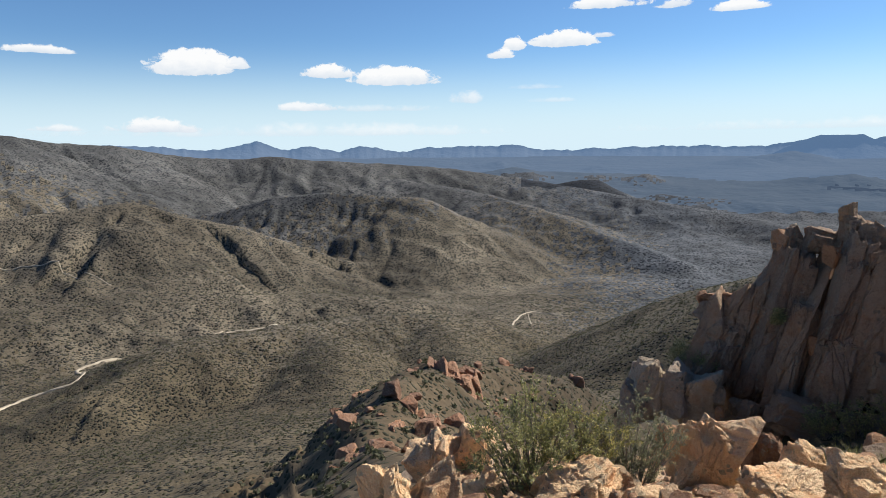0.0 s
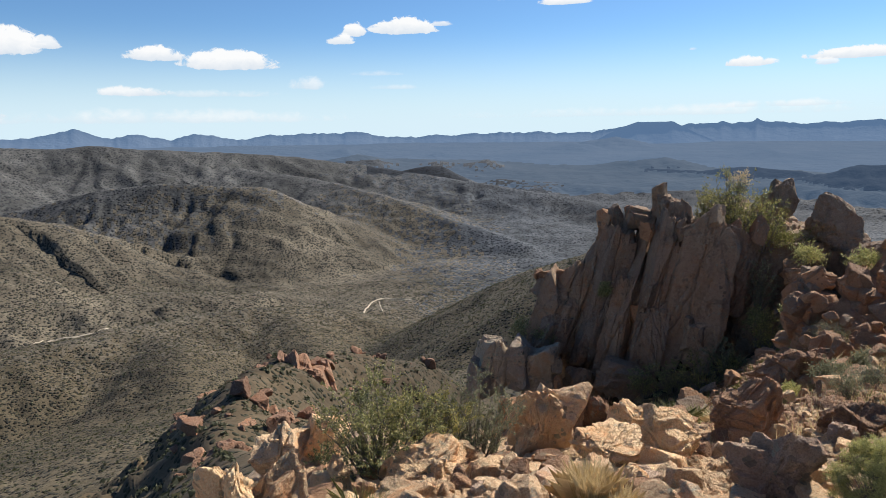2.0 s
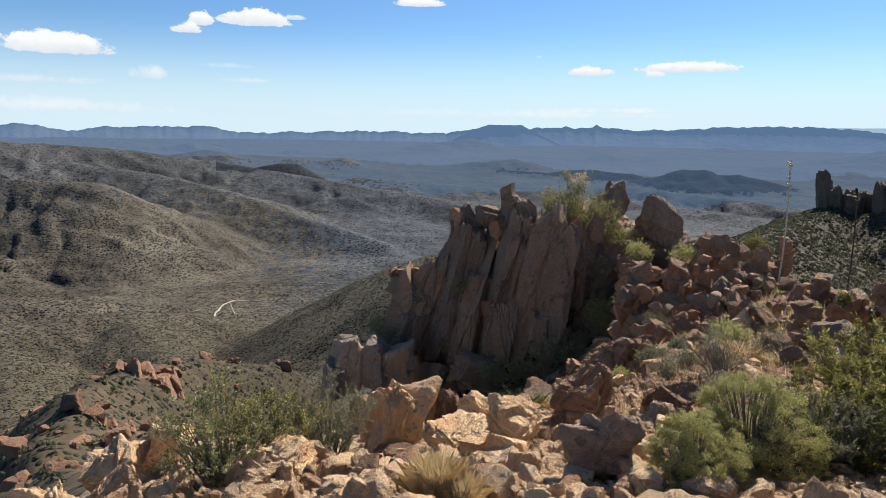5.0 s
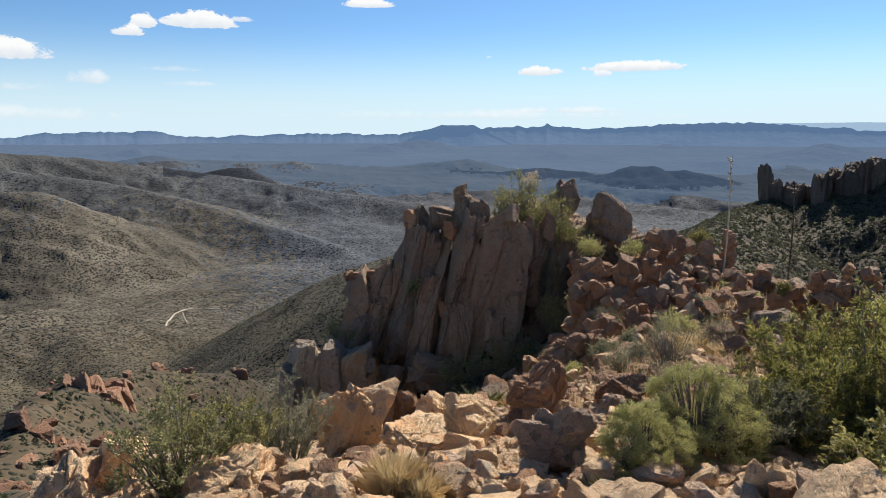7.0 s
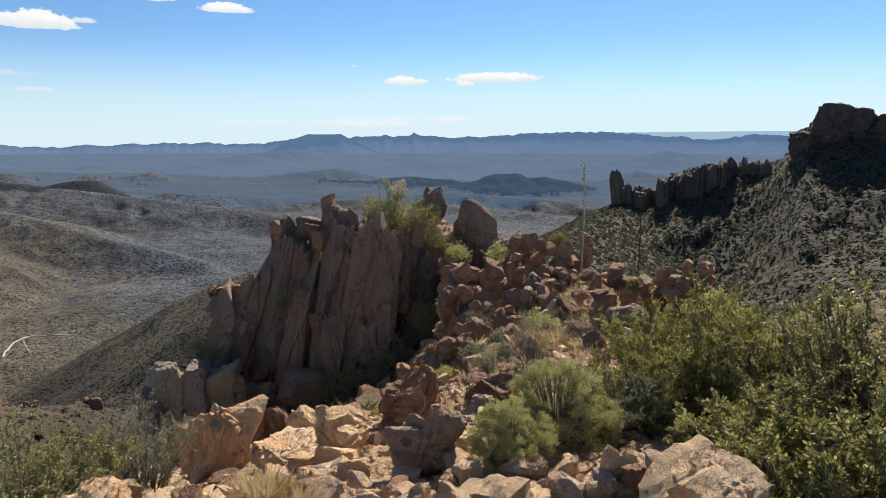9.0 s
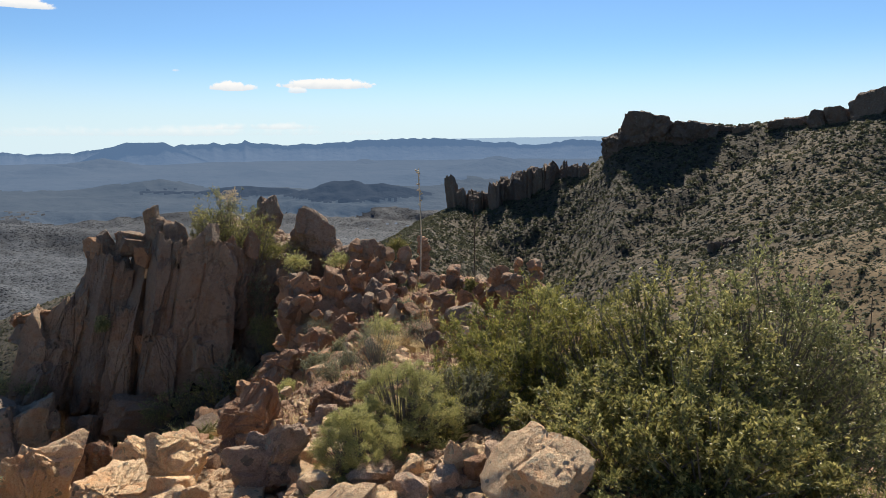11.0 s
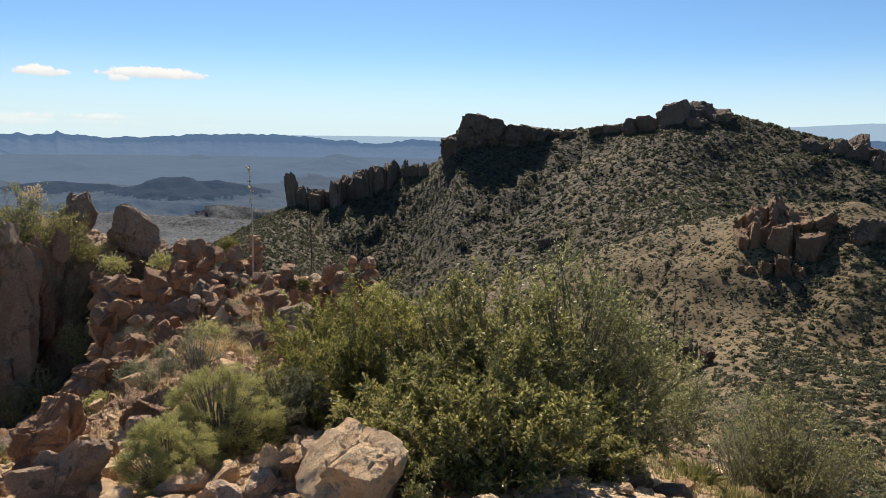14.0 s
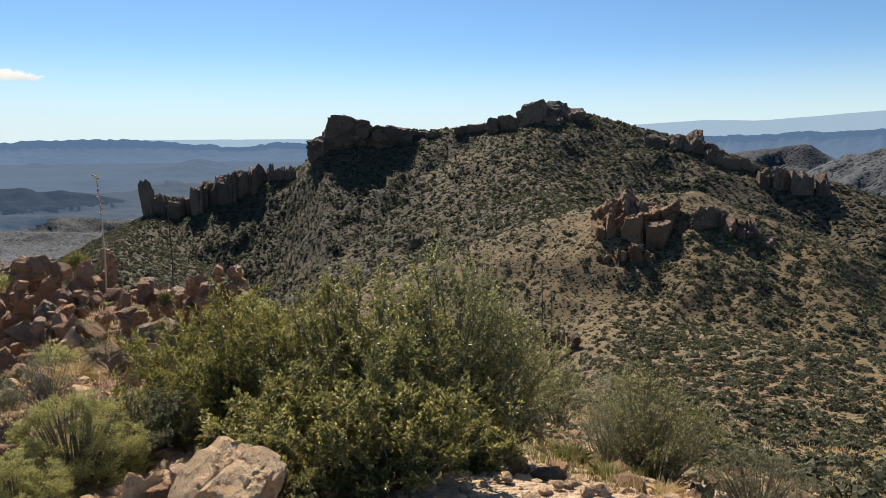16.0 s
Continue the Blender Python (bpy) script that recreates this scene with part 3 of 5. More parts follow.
    f = np.array([[x.index for x in p.verts] for p in bm.faces])
    bm.free()
    return v / np.linalg.norm(v, axis=1, keepdims=True), f


ICO = {s: ico(s) for s in (2, 3, 4, 5, 6)}


def lumps(p, size, octaves, seed):
    """Noise in three directions for points p."""
    a = fractal(p[:, 0] + 0.37 * p[:, 2], p[:, 1] - 0.53 * p[:, 2], size, octaves, seed)
    b = fractal(p[:, 1] + 0.41 * p[:, 0], p[:, 2] + 7.7, size, octaves, seed + 31)
    return 0.6 * (a + b)


def rock_mesh(name, seed, mat, sub=3, blocky=0.5, chips=9, rough=0.06, stretch=(1, 1, 1), bodies=3):
    """A broken rock: angular bodies grown into one, bounded by joint planes, chipped, flaked and split; it fills a box of 1 x 1 x 1."""
    rng = np.random.RandomState(seed)
    st = np.array(stretch, float)
    st = st / st.max() if st.max() < 1 else st
    d, f = ICO[sub]
    bent = d + (0.085 if sub > 4 else 0.035) * np.stack([lumps(d * st, 0.5, 4, seed + j) for j in (3, 4, 6)], -1)
    bent /= np.linalg.norm(bent, axis=1, keepdims=True)

    def cut(r, n, dist):
        n = n / np.linalg.norm(n)
        dots = bent @ n
        return np.minimum(r, np.where(dots > 0.04, dist / np.maximum(dots, 0.04), 9.0))

    whole = np.zeros(len(d))
    for k in range(bodies):
        r = np.full(len(d), 1.3)
        for axis in range(3):
            for sign in (-1, 1):
                n = sign * np.eye(3)[axis] + rng.normal(0, 0.36 * (1.25 - blocky) + 0.1 * k, 3)
                r = cut(r, n, rng.uniform(0.46, 0.64) if k == 0 else rng.uniform(0.42, 0.68))
        for _ in range(3):
            r = cut(r, rng.normal(0, 1, 3), rng.uniform(0.55, 0.8))
        for _ in range(chips):
            n = rng.normal(0, 1, 3)
            n /= np.linalg.norm(n)
            r = cut(r, n, (d * r[:, None] @ n).max() * (1 - rng.uniform(0.03, 0.16)))
        whole = np.maximum(whole, r)
    r = whole
    # flakes that have come away, each to its own depth and tilt
    for count, deep in ((26, 0.10 if sub > 4 else 0.05), (130, 0.05), (520, 0.028))[: max(sub - 3, 1)]:
        c = rng.normal(0, 1, (count, 3))
        c /= np.linalg.norm(c, axis=1, keepdims=True)
        near = np.argmax(bent @ c.T, axis=1)
        tilt = rng.normal(0, 0.35, (count, 3))
        r = r * (1 - deep * rough / 0.08 * (rng.rand(count)[near] ** 2 + ((d - c[near]) * tilt[near]).sum(1)))
    p = d * r[:, None]
    if sub > 3:                # joints
        wave = 0.09 * lumps(p * st, 0.35, 4, seed + 9)
        for k in range(5 if sub > 4 else 2):
            n = rng.normal(0, 1, 3) * np.array([1, 1, 0.45 if k % 2 else 1.6])
            n /= np.linalg.norm(n)
            off = p @ n + wave - rng.uniform(-0.3, 0.3)
            r = r * (1 - 0.09 * rough / 0.08 * rng.rand() * (off > 0) - 0.08 * rough / 0.08 * np.exp(-((off / 0.024) ** 2)))
        p = d * r[:, None]
    q = p * st
    k = 0.5 * lumps(q, 0.7, 5, seed) + 0.5 * lumps(q, 0.14, 4, seed + 5)
    p = p * (1 + rough * k)[:, None]
    lo, hi = p.min(0), p.max(0)
    p = (p - (lo + hi) / 2) / (hi - lo)
    me = bpy.data.meshes.new(name)
    me.vertices.add(len(p))
    me.vertices.foreach_set("co", np.ascontiguousarray(p, np.float32).ravel())
    me.loops.add(f.size)
    me.loops.foreach_set("vertex_index", np.ascontiguousarray(f, np.int32).ravel())
    me.polygons.add(len(f))
    me.polygons.foreach_set("loop_start", np.arange(0, f.size, 3, dtype=np.int32))
    me.polygons.foreach_set("use_smooth", np.ones(len(f), bool))
    me.update(calc_edges=True)
    me.set_sharp_from_angle(angle=radians(20 if sub > 4 else 11))
    me.materials.append(mat)
    return me


def part(name, data, parent, m, label=""):
    """A mesh as one part of a thing, at the pose m in the world."""
    ob = new(name, data)
    ob.parent = parent
    ob.matrix_basis = parent.matrix_world.inverted() @ m if parent is not None else m
    if label:
        tagged(ob, label)
    return ob


def thing(name, place, label, category, group=""):
    ob = new(name)
    ob.empty_display_size = 0.1
    ob.matrix_world = Matrix.Translation(place)
    return tagged(ob, label, category, group)


def sized(m, w, d, h):
    return m @ Matrix.Diagonal((w, d, h, 1))


def boulder(az, top, foot, d, w, mat, seed, label, deep=0.9, turn=0, lean=0, blocky=0.4, sub=5, name="boulder", group="", rough=0.07, perched=False, tilt=0):
    """A single boulder on the ground, as high as its top and sunk a little."""
    if not perched:            # set it where the ground carries it at its own height
        tall = min(max(d * (math.tan(radians(top)) - math.tan(radians(foot))), 0.45 * w), 1.05 * w)
        k = np.linspace(0.72, 1.35, 64)
        r = d * k + 0.5 * deep * w * k
        rise = EYE + r * math.tan(radians(top)) - land(r * math.sin(radians(az)), r * math.cos(radians(az)))
        k = float(k[np.argmin(np.abs(rise - tall * k) + 0.25 * w * np.abs(k - 1))])
        d, w = d * k, w * k
    p = spot(az, top, d + 0.5 * deep * w)
    low = spot(az, foot, d).z if perched else ground_at(p.x, p.y) - 0.15 * w
    h = max(p.z - low, 0.3 * w)
    ob = new(name, rock_mesh(name, seed, mat, sub, blocky, 9, rough, (w, w * deep, h) if w > 1 else (1, deep, h / w)))
    ob.matrix_world = sized(pose(p.x, p.y, p.z - h / 2, tilt, lean, -az + turn), w * 1.06, w * deep, h)
    return tagged(ob, label, "boulder", group)


HEROES = (
    (-10.6, -20.7, -26.68, 5.7, 0.68, ROCK, 0.85, 25, 8), (-6.5, -21.74, -24.73, 6.8, 0.34, RUBBLE, 0.9, 10, -5),
    (-3.6, -22.1, -25.08, 6.6, 0.42, ROCK, 1.0, 0, 3), (0.0, -22.5, -26.94, 5.4, 0.58, ROCK, 0.7, 30, 14),
    (5.2, -19.1, -24.27, 6.6, 0.68, RUBBLE, 0.9, -20, -4), (8.7, -16.28, -20.84, 6.9, 0.64, RUBBLE, 0.9, 15, 6),
    (7.2, -22.0, -28.39, 4.2, 0.56, GREY, 0.8, 35, -3), (-4.6, -24.39, -26.87, 4.8, 0.5, ROCK, 1.3, 40, 0),
    (-22.5, -25.65, -29.28, 3.9, 0.6, ROCK, 1.2, -15, -8), (-22.0, -24.48, -26.69, 4.9, 0.42, ROCK, 1.0, 50, 0),
    (-30.2, -26.2, -28.71, 3.8, 0.26, ROCK, 1.0, 10, 0), (-13.5, -27.86, -31.22, 3.3, 0.45, ROCK, 1.2, 35, 6),
    (-30.2, -23.0, -24.6, 6.0, 0.46, ROCK, 1.0, 5, 10), (-33.9, -23.6, -25, 6.4, 0.6, ROCK, 1.0, 70, 0),
    (-38.4, -25.3, -27.57, 4.2, 0.45, ROCK, 1.1, 15, 0), (-35.5, -25.6, -28, 4.0, 0.42, ROCK, 1.0, 45, -6),
    (-3.5, -26.88, -29.3, 3.9, 0.27, ROCK, 0.9, 15, 0), (9.5, -22.98, -25.44, 5.2, 0.25, RUBBLE, 1.0, 33, 0),
    (13.1, -19.49, -22.42, 6.8, 0.56, RUBBLE, 0.9, -30, 5), (12.3, -21.38, -23.17, 6.0, 0.28, GREY, 1.0, 0, 0),
    (6.9, -28.42, -30.64, 3.3, 0.19, ROCK, 1.0, 50, 0), (2.2, -29.2, -31.34, 3.2, 0.18, ROCK, 1.0, 0, 0),
    (-8.6, -22.0, -24.3, 6.4, 0.36, RUBBLE, 0.9, -25, 0), (-13.8, -22.21, -25.36, 6.2, 0.27, RUBBLE, 1.0, 0, 12),
)
for i, (az, top, foot, d, w, mat, deep, turn, lean) in enumerate(HEROES):
    word = {ROCK: "pale pink angular boulder with broken faces", RUBBLE: "red-brown weathered boulder among rubble", GREY: "grey lichen-covered brown boulder"}[mat]
    boulder(az, top, foot, d, w, mat, 1200 + i, word + " on the summit ground", deep, turn, lean, 0.15 + 0.5 * ((i * 7) % 5) / 5, 6 if w > 0.4 else 5, rough=0.085)

# the flat-topped slab and the grey stones beside it
boulder(31.7, -23.9, -30.8, 3.3, 0.56, ROCK, 204, "broad pale pink slab of rock with broken edges", 1.2, 22, 13, 0.3, 5, "rock_slab", rough=0.065, tilt=8)
boulder(29.1, -24.7, -29.5, 3.15, 0.27, GREY, 205, "lichen-grey rounded block leaning on the pink slab", 0.9, 5, 6, 0.1, 5, "rock_block", rough=0.05)
boulder(30.2, -28.3, -31.5, 2.85, 0.24, ROCK, 206, "pink broken block before the pale slab", 0.8, 40, -6, 0.3, 5, "rock_block", rough=0.08)
boulder(24.2, -24.6, -28.0, 3.5, 0.22, ROCK, 211, "pink broken block among grey stones", 0.8, 20, 12, 0.3, 5, "rock_block", rough=0.08)
boulder(25.9, -25.4, -28.4, 3.3, 0.17, RUBBLE, 212, "brown upright block among grey stones", 0.8, 60, -10, 0.3, 4, "rock_block", rough=0.08)
boulder(32.5, -27.0, -31.5, 3.0, 0.3, ROCK, 207, "pale pink broken corner beside the slab", 0.9, 25, 8, 0.3, 5, "rock_block", rough=0.07)
boulder(44.5, -28.6, -31.5, 3.1, 0.26, ROCK, 208, "pale pink broken rock below the scrub oak", 0.9, 25, 8, 0.3, 4, "rock_block", rough=0.07)
boulder(47.2, -28.9, -31.5, 3.2, 0.2, RUBBLE, 209, "red-brown broken rock below the scrub oak", 0.9, 65, -8, 0.3, 4, "rock_block", rough=0.07)
boulder(41.6, -29.4, -31.5, 3.0, 0.18, ROCK, 210, "small pale pink rock below the scrub oak", 0.9, 15, 0, 0.3, 4, "rock_block", rough=0.07)
for i, (az, top, foot, d, w) in enumerate((
        (21.1, -22.38, -24.18, 4.4, 0.18), (23.2, -26.51, -28.46, 3.6, 0.26), (16.4, -26.13, -27.91, 3.4, 0.28), (20.0, -25.66, -27.61, 3.6, 0.18), (17.4, -25.01, -26.31, 3.9, 0.19),
        (19.9, -27.38, -29.09, 3.3, 0.19), (13.5, -27.58, -29.63, 3.1, 0.45), (35.5, -25.5, -28.5, 3.4, 0.22), (32.0, -29.0, -31.5, 3.0, 0.25))):
    boulder(az, top, foot, d, w, GREY if i % 3 else ROCK, 230 + i, "small grey lichen-spotted stone on gravel", 0.95, 37 * i, 0, 0.2, 3, "stone")

def stones(m, k, sub):
    return rock_mesh("stone", 500 + k, m, sub, 0.3 + 0.1 * (k % 6), 5, 0.05, (1, 1, 0.7), 1 + (k % 3 == 0))


# ---- the crag ----
crag = thing("rock_crag", (0.0, 20.0, -4.5), "tall dark brown crag of leaning rock slabs", "crag")
SLABS = (                      # top and foot (bearing, elevation), distance, width, depth, twist
    (-5.7, -8.5, -9.4, -22.0, 19.2, 0.85, 1.6, -12, CRAG),
    (-4.2, -7.5, -7.6, -21.9, 18.8, 0.92, 1.5, 8, CRAG),
    (-7.1, -10.4, -12.0, -21.5, 19.5, 0.83, 1.6, -20, CRAG),
    (-1.9, -6.3, -5.2, -22.1, 18.4, 0.72, 1.3, -14, CRAG),
    (-0.1, -6.4, -3.5, -21.8, 18.2, 0.62, 1.2, 12, CRAG),
    (-0.9, -7.5, -2.0, -19.4, 18.5, 0.69, 1.2, -6, CRAG),
    (2.6, -6.7, 0.4, -19.0, 18.1, 1.66, 1.3, 6, CRAG),
    (-1.0, -13.5, -1.5, -19.6, 17.9, 0.70, 0.9, -10, CRAG),
    (2.5, -14.9, 2.2, -18.7, 17.9, 0.91, 0.7, 14, CRAG),
    (4.8, -7.5, 4.4, -14.8, 18.5, 0.97, 1.2, -8, CRAG),
    (7.4, -8.4, 5.7, -18.4, 19.3, 1.64, 1.6, 18, CRAG),
    (6.0, -11.9, 4.5, -18.5, 19.0, 0.97, 1.0, 10, CRAG),
    (-1.1, -5.4, -1.1, -7.5, 18.9, 0.45, 0.5, 20, CRAG),
    (0.3, -5.8, 0.1, -7.9, 18.7, 0.54, 0.6, -15, CRAG),
    (-2.8, -6.4, -3.0, -8.5, 19.2, 0.75, 0.8, 10, CRAG),
    (-5.0, -7.4, -5.2, -9.5, 19.4, 0.66, 0.7, 0, CRAG),
    (-9.5, -11.9, -9.5, -13.0, 19.6, 1.23, 1.3, 5, RUBBLE),
    (-9.3, -12.9, -9.7, -14.6, 19.4, 1.09, 1.2, -15, CRAG),
    (-8.9, -14.4, -10.4, -19.2, 19.0, 0.81, 1.2, 20, CRAG),
    (-10.2, -16.8, -11.0, -21.5, 18.7, 0.73, 1.1, -10, CRAG),
    (-15.2, -17.5, -15.6, -22.4, 17.4, 0.86, 1.2, 14, LICHEN),
    (-12.8, -17.6, -12.6, -22.0, 17.2, 0.73, 1.1, -18, LICHEN),
    (-10.8, -17.9, -10.8, -22.9, 17.2, 0.96, 1.2, 8, LICHEN),
    (-15.9, -19.6, -16.4, -22.8, 17.0, 0.58, 0.9, 30, LICHEN),
    (9.7, -10.7, 9.7, -12.2, 18.6, 1.17, 1.3, 4, RUBBLE),
    (9.2, -12.2, 9.3, -16.2, 18.2, 0.71, 1.1, -10, RUBBLE),
    (11.0, -12.4, 11.1, -16.5, 18.0, 0.76, 1.2, 15, RUBBLE),
    (8.6, -13.6, 8.4, -18.1, 18.4, 0.69, 1.0, -20, CRAG),
    (13.2, -11.3, 13.6, -15.7, 16.6, 0.65, 1.0, 8, RUBBLE),
    (12.3, -14.1, 12.3, -17.6, 16.8, 0.63, 1.0, -16, RUBBLE),
    (14.4, -9.9, 14.5, -13.9, 16.4, 0.69, 1.0, 12, RUBBLE),
    (9.9, -9.8, 6.9, -20.5, 20.4, 2.94, 2.6, 10, CRAG),
    (3.5, -8.3, 0.8, -21.5, 20.6, 3.14, 2.6, -8, CRAG),
    (-3.0, -9.4, -7.0, -21.9, 20.2, 2.00, 2.2, 4, CRAG),
    (-2.0, -8.6, -4.0, -20.0, 19.6, 1.60, 1.4, 5, CRAG),
    (10.9, -7.2, 10.4, -16.5, 20.9, 2.50, 2.2, 6, CRAG),
    (7.4, -6.6, 7.0, -15.0, 20.9, 2.00, 2.0, -12, CRAG),
    (13.8, -8.2, 13.8, -15.0, 20.0, 1.90, 1.8, 14, CRAG),
    (3.6, -5.4, 3.2, -14.0, 20.6, 1.80, 1.6, -6, CRAG),
    (-8.2, -12.0, -11.8, -21.5, 19.0, 1.10, 1.4, -9, CRAG),
    (-9.2, -15.0, -12.8, -21.5, 18.7, 1.10, 1.4, 9, CRAG),
    (-3.2, -19.0, -3.7, -22.3, 17.6, 1.34, 0.8, 25, CRAG),
    (1.2, -19.2, 0.8, -22.0, 17.4, 1.03, 0.8, -12, CRAG),
    (-7.2, -19.8, -7.7, -22.4, 17.9, 0.70, 0.8, 12, CRAG),
)
for i, (az, top, foot_az, foot, d, w, deep, twist, mat) in enumerate(SLABS):
    a, b = spot(az, top, d + 0.35 * deep), spot(foot_az, foot, d + 0.25 * deep)
    up = (a - b).normalized()
    away = Vector((math.sin(radians(az)), math.cos(radians(az)), 0))
    side = away.cross(up).normalized()
    m = Matrix((side, up.cross(side), up)).transposed().to_4x4()
    h = (a - b).length
    m.translation = (a + b) / 2
    me = rock_mesh("slab", 300 + i, mat, 6 if h > 2.0 else 5, 0.85, 8, 0.062, (w, deep, h), 2)
    part("slab", me, crag, sized(m @ pose(0, 0, 0, 0, 0, twist), w * 1.16, deep * 1.15, h * 1.02), {LICHEN: "grey lichened slab", RUBBLE: "red-brown ledge block"}.get(mat, ""))
bits = random.Random(31)
BITS = {m: [stones(m, 400 + k, 5) for k in range(6)] for m in (CRAG, RUBBLE, LICHEN)}
for i in range(64):            # broken pieces held in the clefts and on the ledges
    az, top, foot_az, foot, d, w, deep, twist, mat = SLABS[bits.randrange(31)]
    u = bits.uniform(0.25, 1.0)
    size = bits.uniform(0.22, 0.52) * (1.25 if u > 0.85 else 1.0)
    c = spot(foot_az, foot, d + 0.1 * deep).lerp(spot(az, top, d + 0.1 * deep), u)
    c.x += bits.uniform(-0.5, 0.5) * w
    m = sized(pose(*c, bits.uniform(-20, 20), bits.uniform(-6, 26), bits.uniform(0, 360)), size, size * 0.9, size * bits.uniform(0.9, 2.2))
    part("rock_block", bits.choice(BITS[mat if bits.random() < 0.75 else RUBBLE]), crag, m)
for i, (az, top, foot, d, w, deep, lean) in enumerate(((7.5, -3.9, -8.6, 20.6, 0.86, 0.8, 6), (11.1, -5.2, -9.8, 20.2, 1.4, 1.3, 18))):
    boulder(az, top, foot, d, w, CRAG, 340 + i, ("brown boulder with a white-streaked top" if i == 0 else "large rounded brown boulder") + " perched on the crag", deep / w, 15, lean, 0.3, perched=True)

# ---- rubble along the summit ridge ----
PILE = (
    (9.8, -10.44, -12.71, 14.4, 0.75), (9.9, -12.48, -18.5, 13.8, 0.75), (12.8, -10.44, -15.6, 14.2, 0.72), (14.9, -9.63, -12.6, 14.8, 0.45), (24.7, -13.54, -16.6, 10.2, 0.95), (22.3, -12.48, -14.6, 11.0, 0.5),
    (27.4, -10.35, -12.8, 12.0, 0.48), (29.0, -9.63, -12, 12.3, 0.36), (30.4, -9.69, -12, 12.2, 0.38), (17.0, -8.59, -11, 16.0, 0.6), (20.6, -7.71, -10.8, 16.5, 0.45), (19.0, -8.71, -10.9, 16.2, 0.7),
    (15.8, -7.83, -10.2, 17.0, 0.7), (24.4, -12.47, -14.3, 11.5, 0.48), (17.1, -11.8, -14.2, 13.5, 0.66), (23.4, -10.39, -12.3, 14.5, 0.45), (28.3, -10.9, -13.2, 11.6, 0.5), (26.0, -11.6, -13.6, 12.4, 0.5),
)
LOOSE = {m: [stones(m, 20 * j + k, 4) for k in range(14)] for j, m in enumerate((ROCK, RUBBLE, GREY, CRAG, SPUR))}
CHIPS = {m: [stones(m, 20 * j + k + 200, 3) for k in range(14)] for j, m in enumerate((ROCK, RUBBLE, GREY, CRAG, SPUR))}
heap = random.Random(5)
for i, (az, top, foot, d, w) in enumerate(PILE):
    p = spot(az, top, d)
    z, low = p.z, ground_at(p.x, p.y)
    w *= 0.62
    while z > low:             # block upon block, down to the ground
        h = w * heap.uniform(0.55, 0.95)
        for k in range(2):
            u = w * heap.uniform(0.6, 1.1)
            ob = new("heaped_block", heap.choice(LOOSE[RUBBLE if (i + k) % 4 else CRAG]))
            ob.matrix_world = sized(pose(p.x + heap.uniform(-0.55, 0.55) * w * k, p.y + heap.uniform(-0.2, 0.2) * w, z - h / 2 - 0.2 * h * k, heap.uniform(-30, 30), heap.uniform(-30, 30), heap.uniform(0, 360)), u * 1.15, u, max(h, 0.7 * u) * 1.2)
            tagged(ob, "red-brown angular block heaped on the ridge", "rock", "heaped blocks on the ridge")
        z -= h * 0.8
        w *= 1.05


def scatter_rocks(count, az0, az1, d0, d1, small, large, mats, name, label, group, seed, lift=0.0, tumble=24, proud=0.22):
    """Loose rocks strewn over the ground, each a thing of its own."""
    rng = random.Random(seed)
    az = [rng.uniform(az0, az1) for _ in range(count)]
    d = [math.sqrt(rng.uniform(d0 * d0, d1 * d1)) for _ in range(count)]
    x, y = np.array([b * math.sin(radians(a)) for a, b in zip(az, d)]), np.array([b * math.cos(radians(a)) for a, b in zip(az, d)])
    for px, py, pz in zip(x, y, land(x, y)):
        if math.hypot(px + 0.46, py - 3.75) < 0.34:      # the grass tuft grows here
            continue
        w = small + (large - small) * rng.random() ** 2.2
        h = w * rng.uniform(0.5, 1.0)
        ob = new(name, rng.choice((LOOSE if w > 0.022 * math.hypot(px, py) + 0.08 else CHIPS)[rng.choice(mats)]))
        turn = pose(float(px), float(py), float(pz) + h * proud + lift * rng.random(), rng.uniform(-tumble, tumble), rng.uniform(-tumble, tumble), rng.uniform(0, 360))
        ob.matrix_world = sized(turn, w, w * rng.uniform(0.6, 1.0), h)
        tagged(ob, label, "rock", group)


BLOCK = "red-brown broken block in the rubble of the ridge"
scatter_rocks(230, 8.5, 33, 8.5, 17.5, 0.12, 0.40, (RUBBLE, RUBBLE, ROCK), "rubble_block", BLOCK, "rubble blocks on the ridge", 1, 0.12, 55, 0.32)
scatter_rocks(130, 10, 19, 13.0, 19.0, 0.22, 0.55, (RUBBLE, CRAG), "crest_block", "brown broken block on the crest of the rubble", "rubble blocks on the crest", 18, 0.35, 55, 0.3)
scatter_rocks(120, 10, 25, 11.0, 17.2, 0.18, 0.46, (RUBBLE,), "rubble_block", BLOCK, "rubble blocks on the ridge", 8, 0.25, 55, 0.32)
scatter_rocks(120, -16, 14, 3.0, 6.9, 0.1, 0.36, (ROCK, ROCK, RUBBLE), "rock", "pale pink broken rock on gravel", "loose rocks on the summit", 2)
scatter_rocks(150, -17, 13, 2.9, 5.2, 0.07, 0.24, (ROCK, ROCK, ROCK, GREY), "rock_shard", "flat pale pink shard of broken rock", "rock shards on the summit", 21, 0.03, 18, 0.3)
scatter_rocks(70, -36, -12, 3.2, 6.0, 0.08, 0.34, (ROCK, ROCK, RUBBLE), "rock", "pale pink broken rock on gravel", "loose rocks on the summit", 3)
scatter_rocks(90, -40, -16, 4.0, 6.6, 0.14, 0.42, (ROCK, ROCK, RUBBLE), "edge_rock", "pale pink broken rock at the summit edge", "loose rocks at the summit edge", 23, 0.08, 35, 0.28)
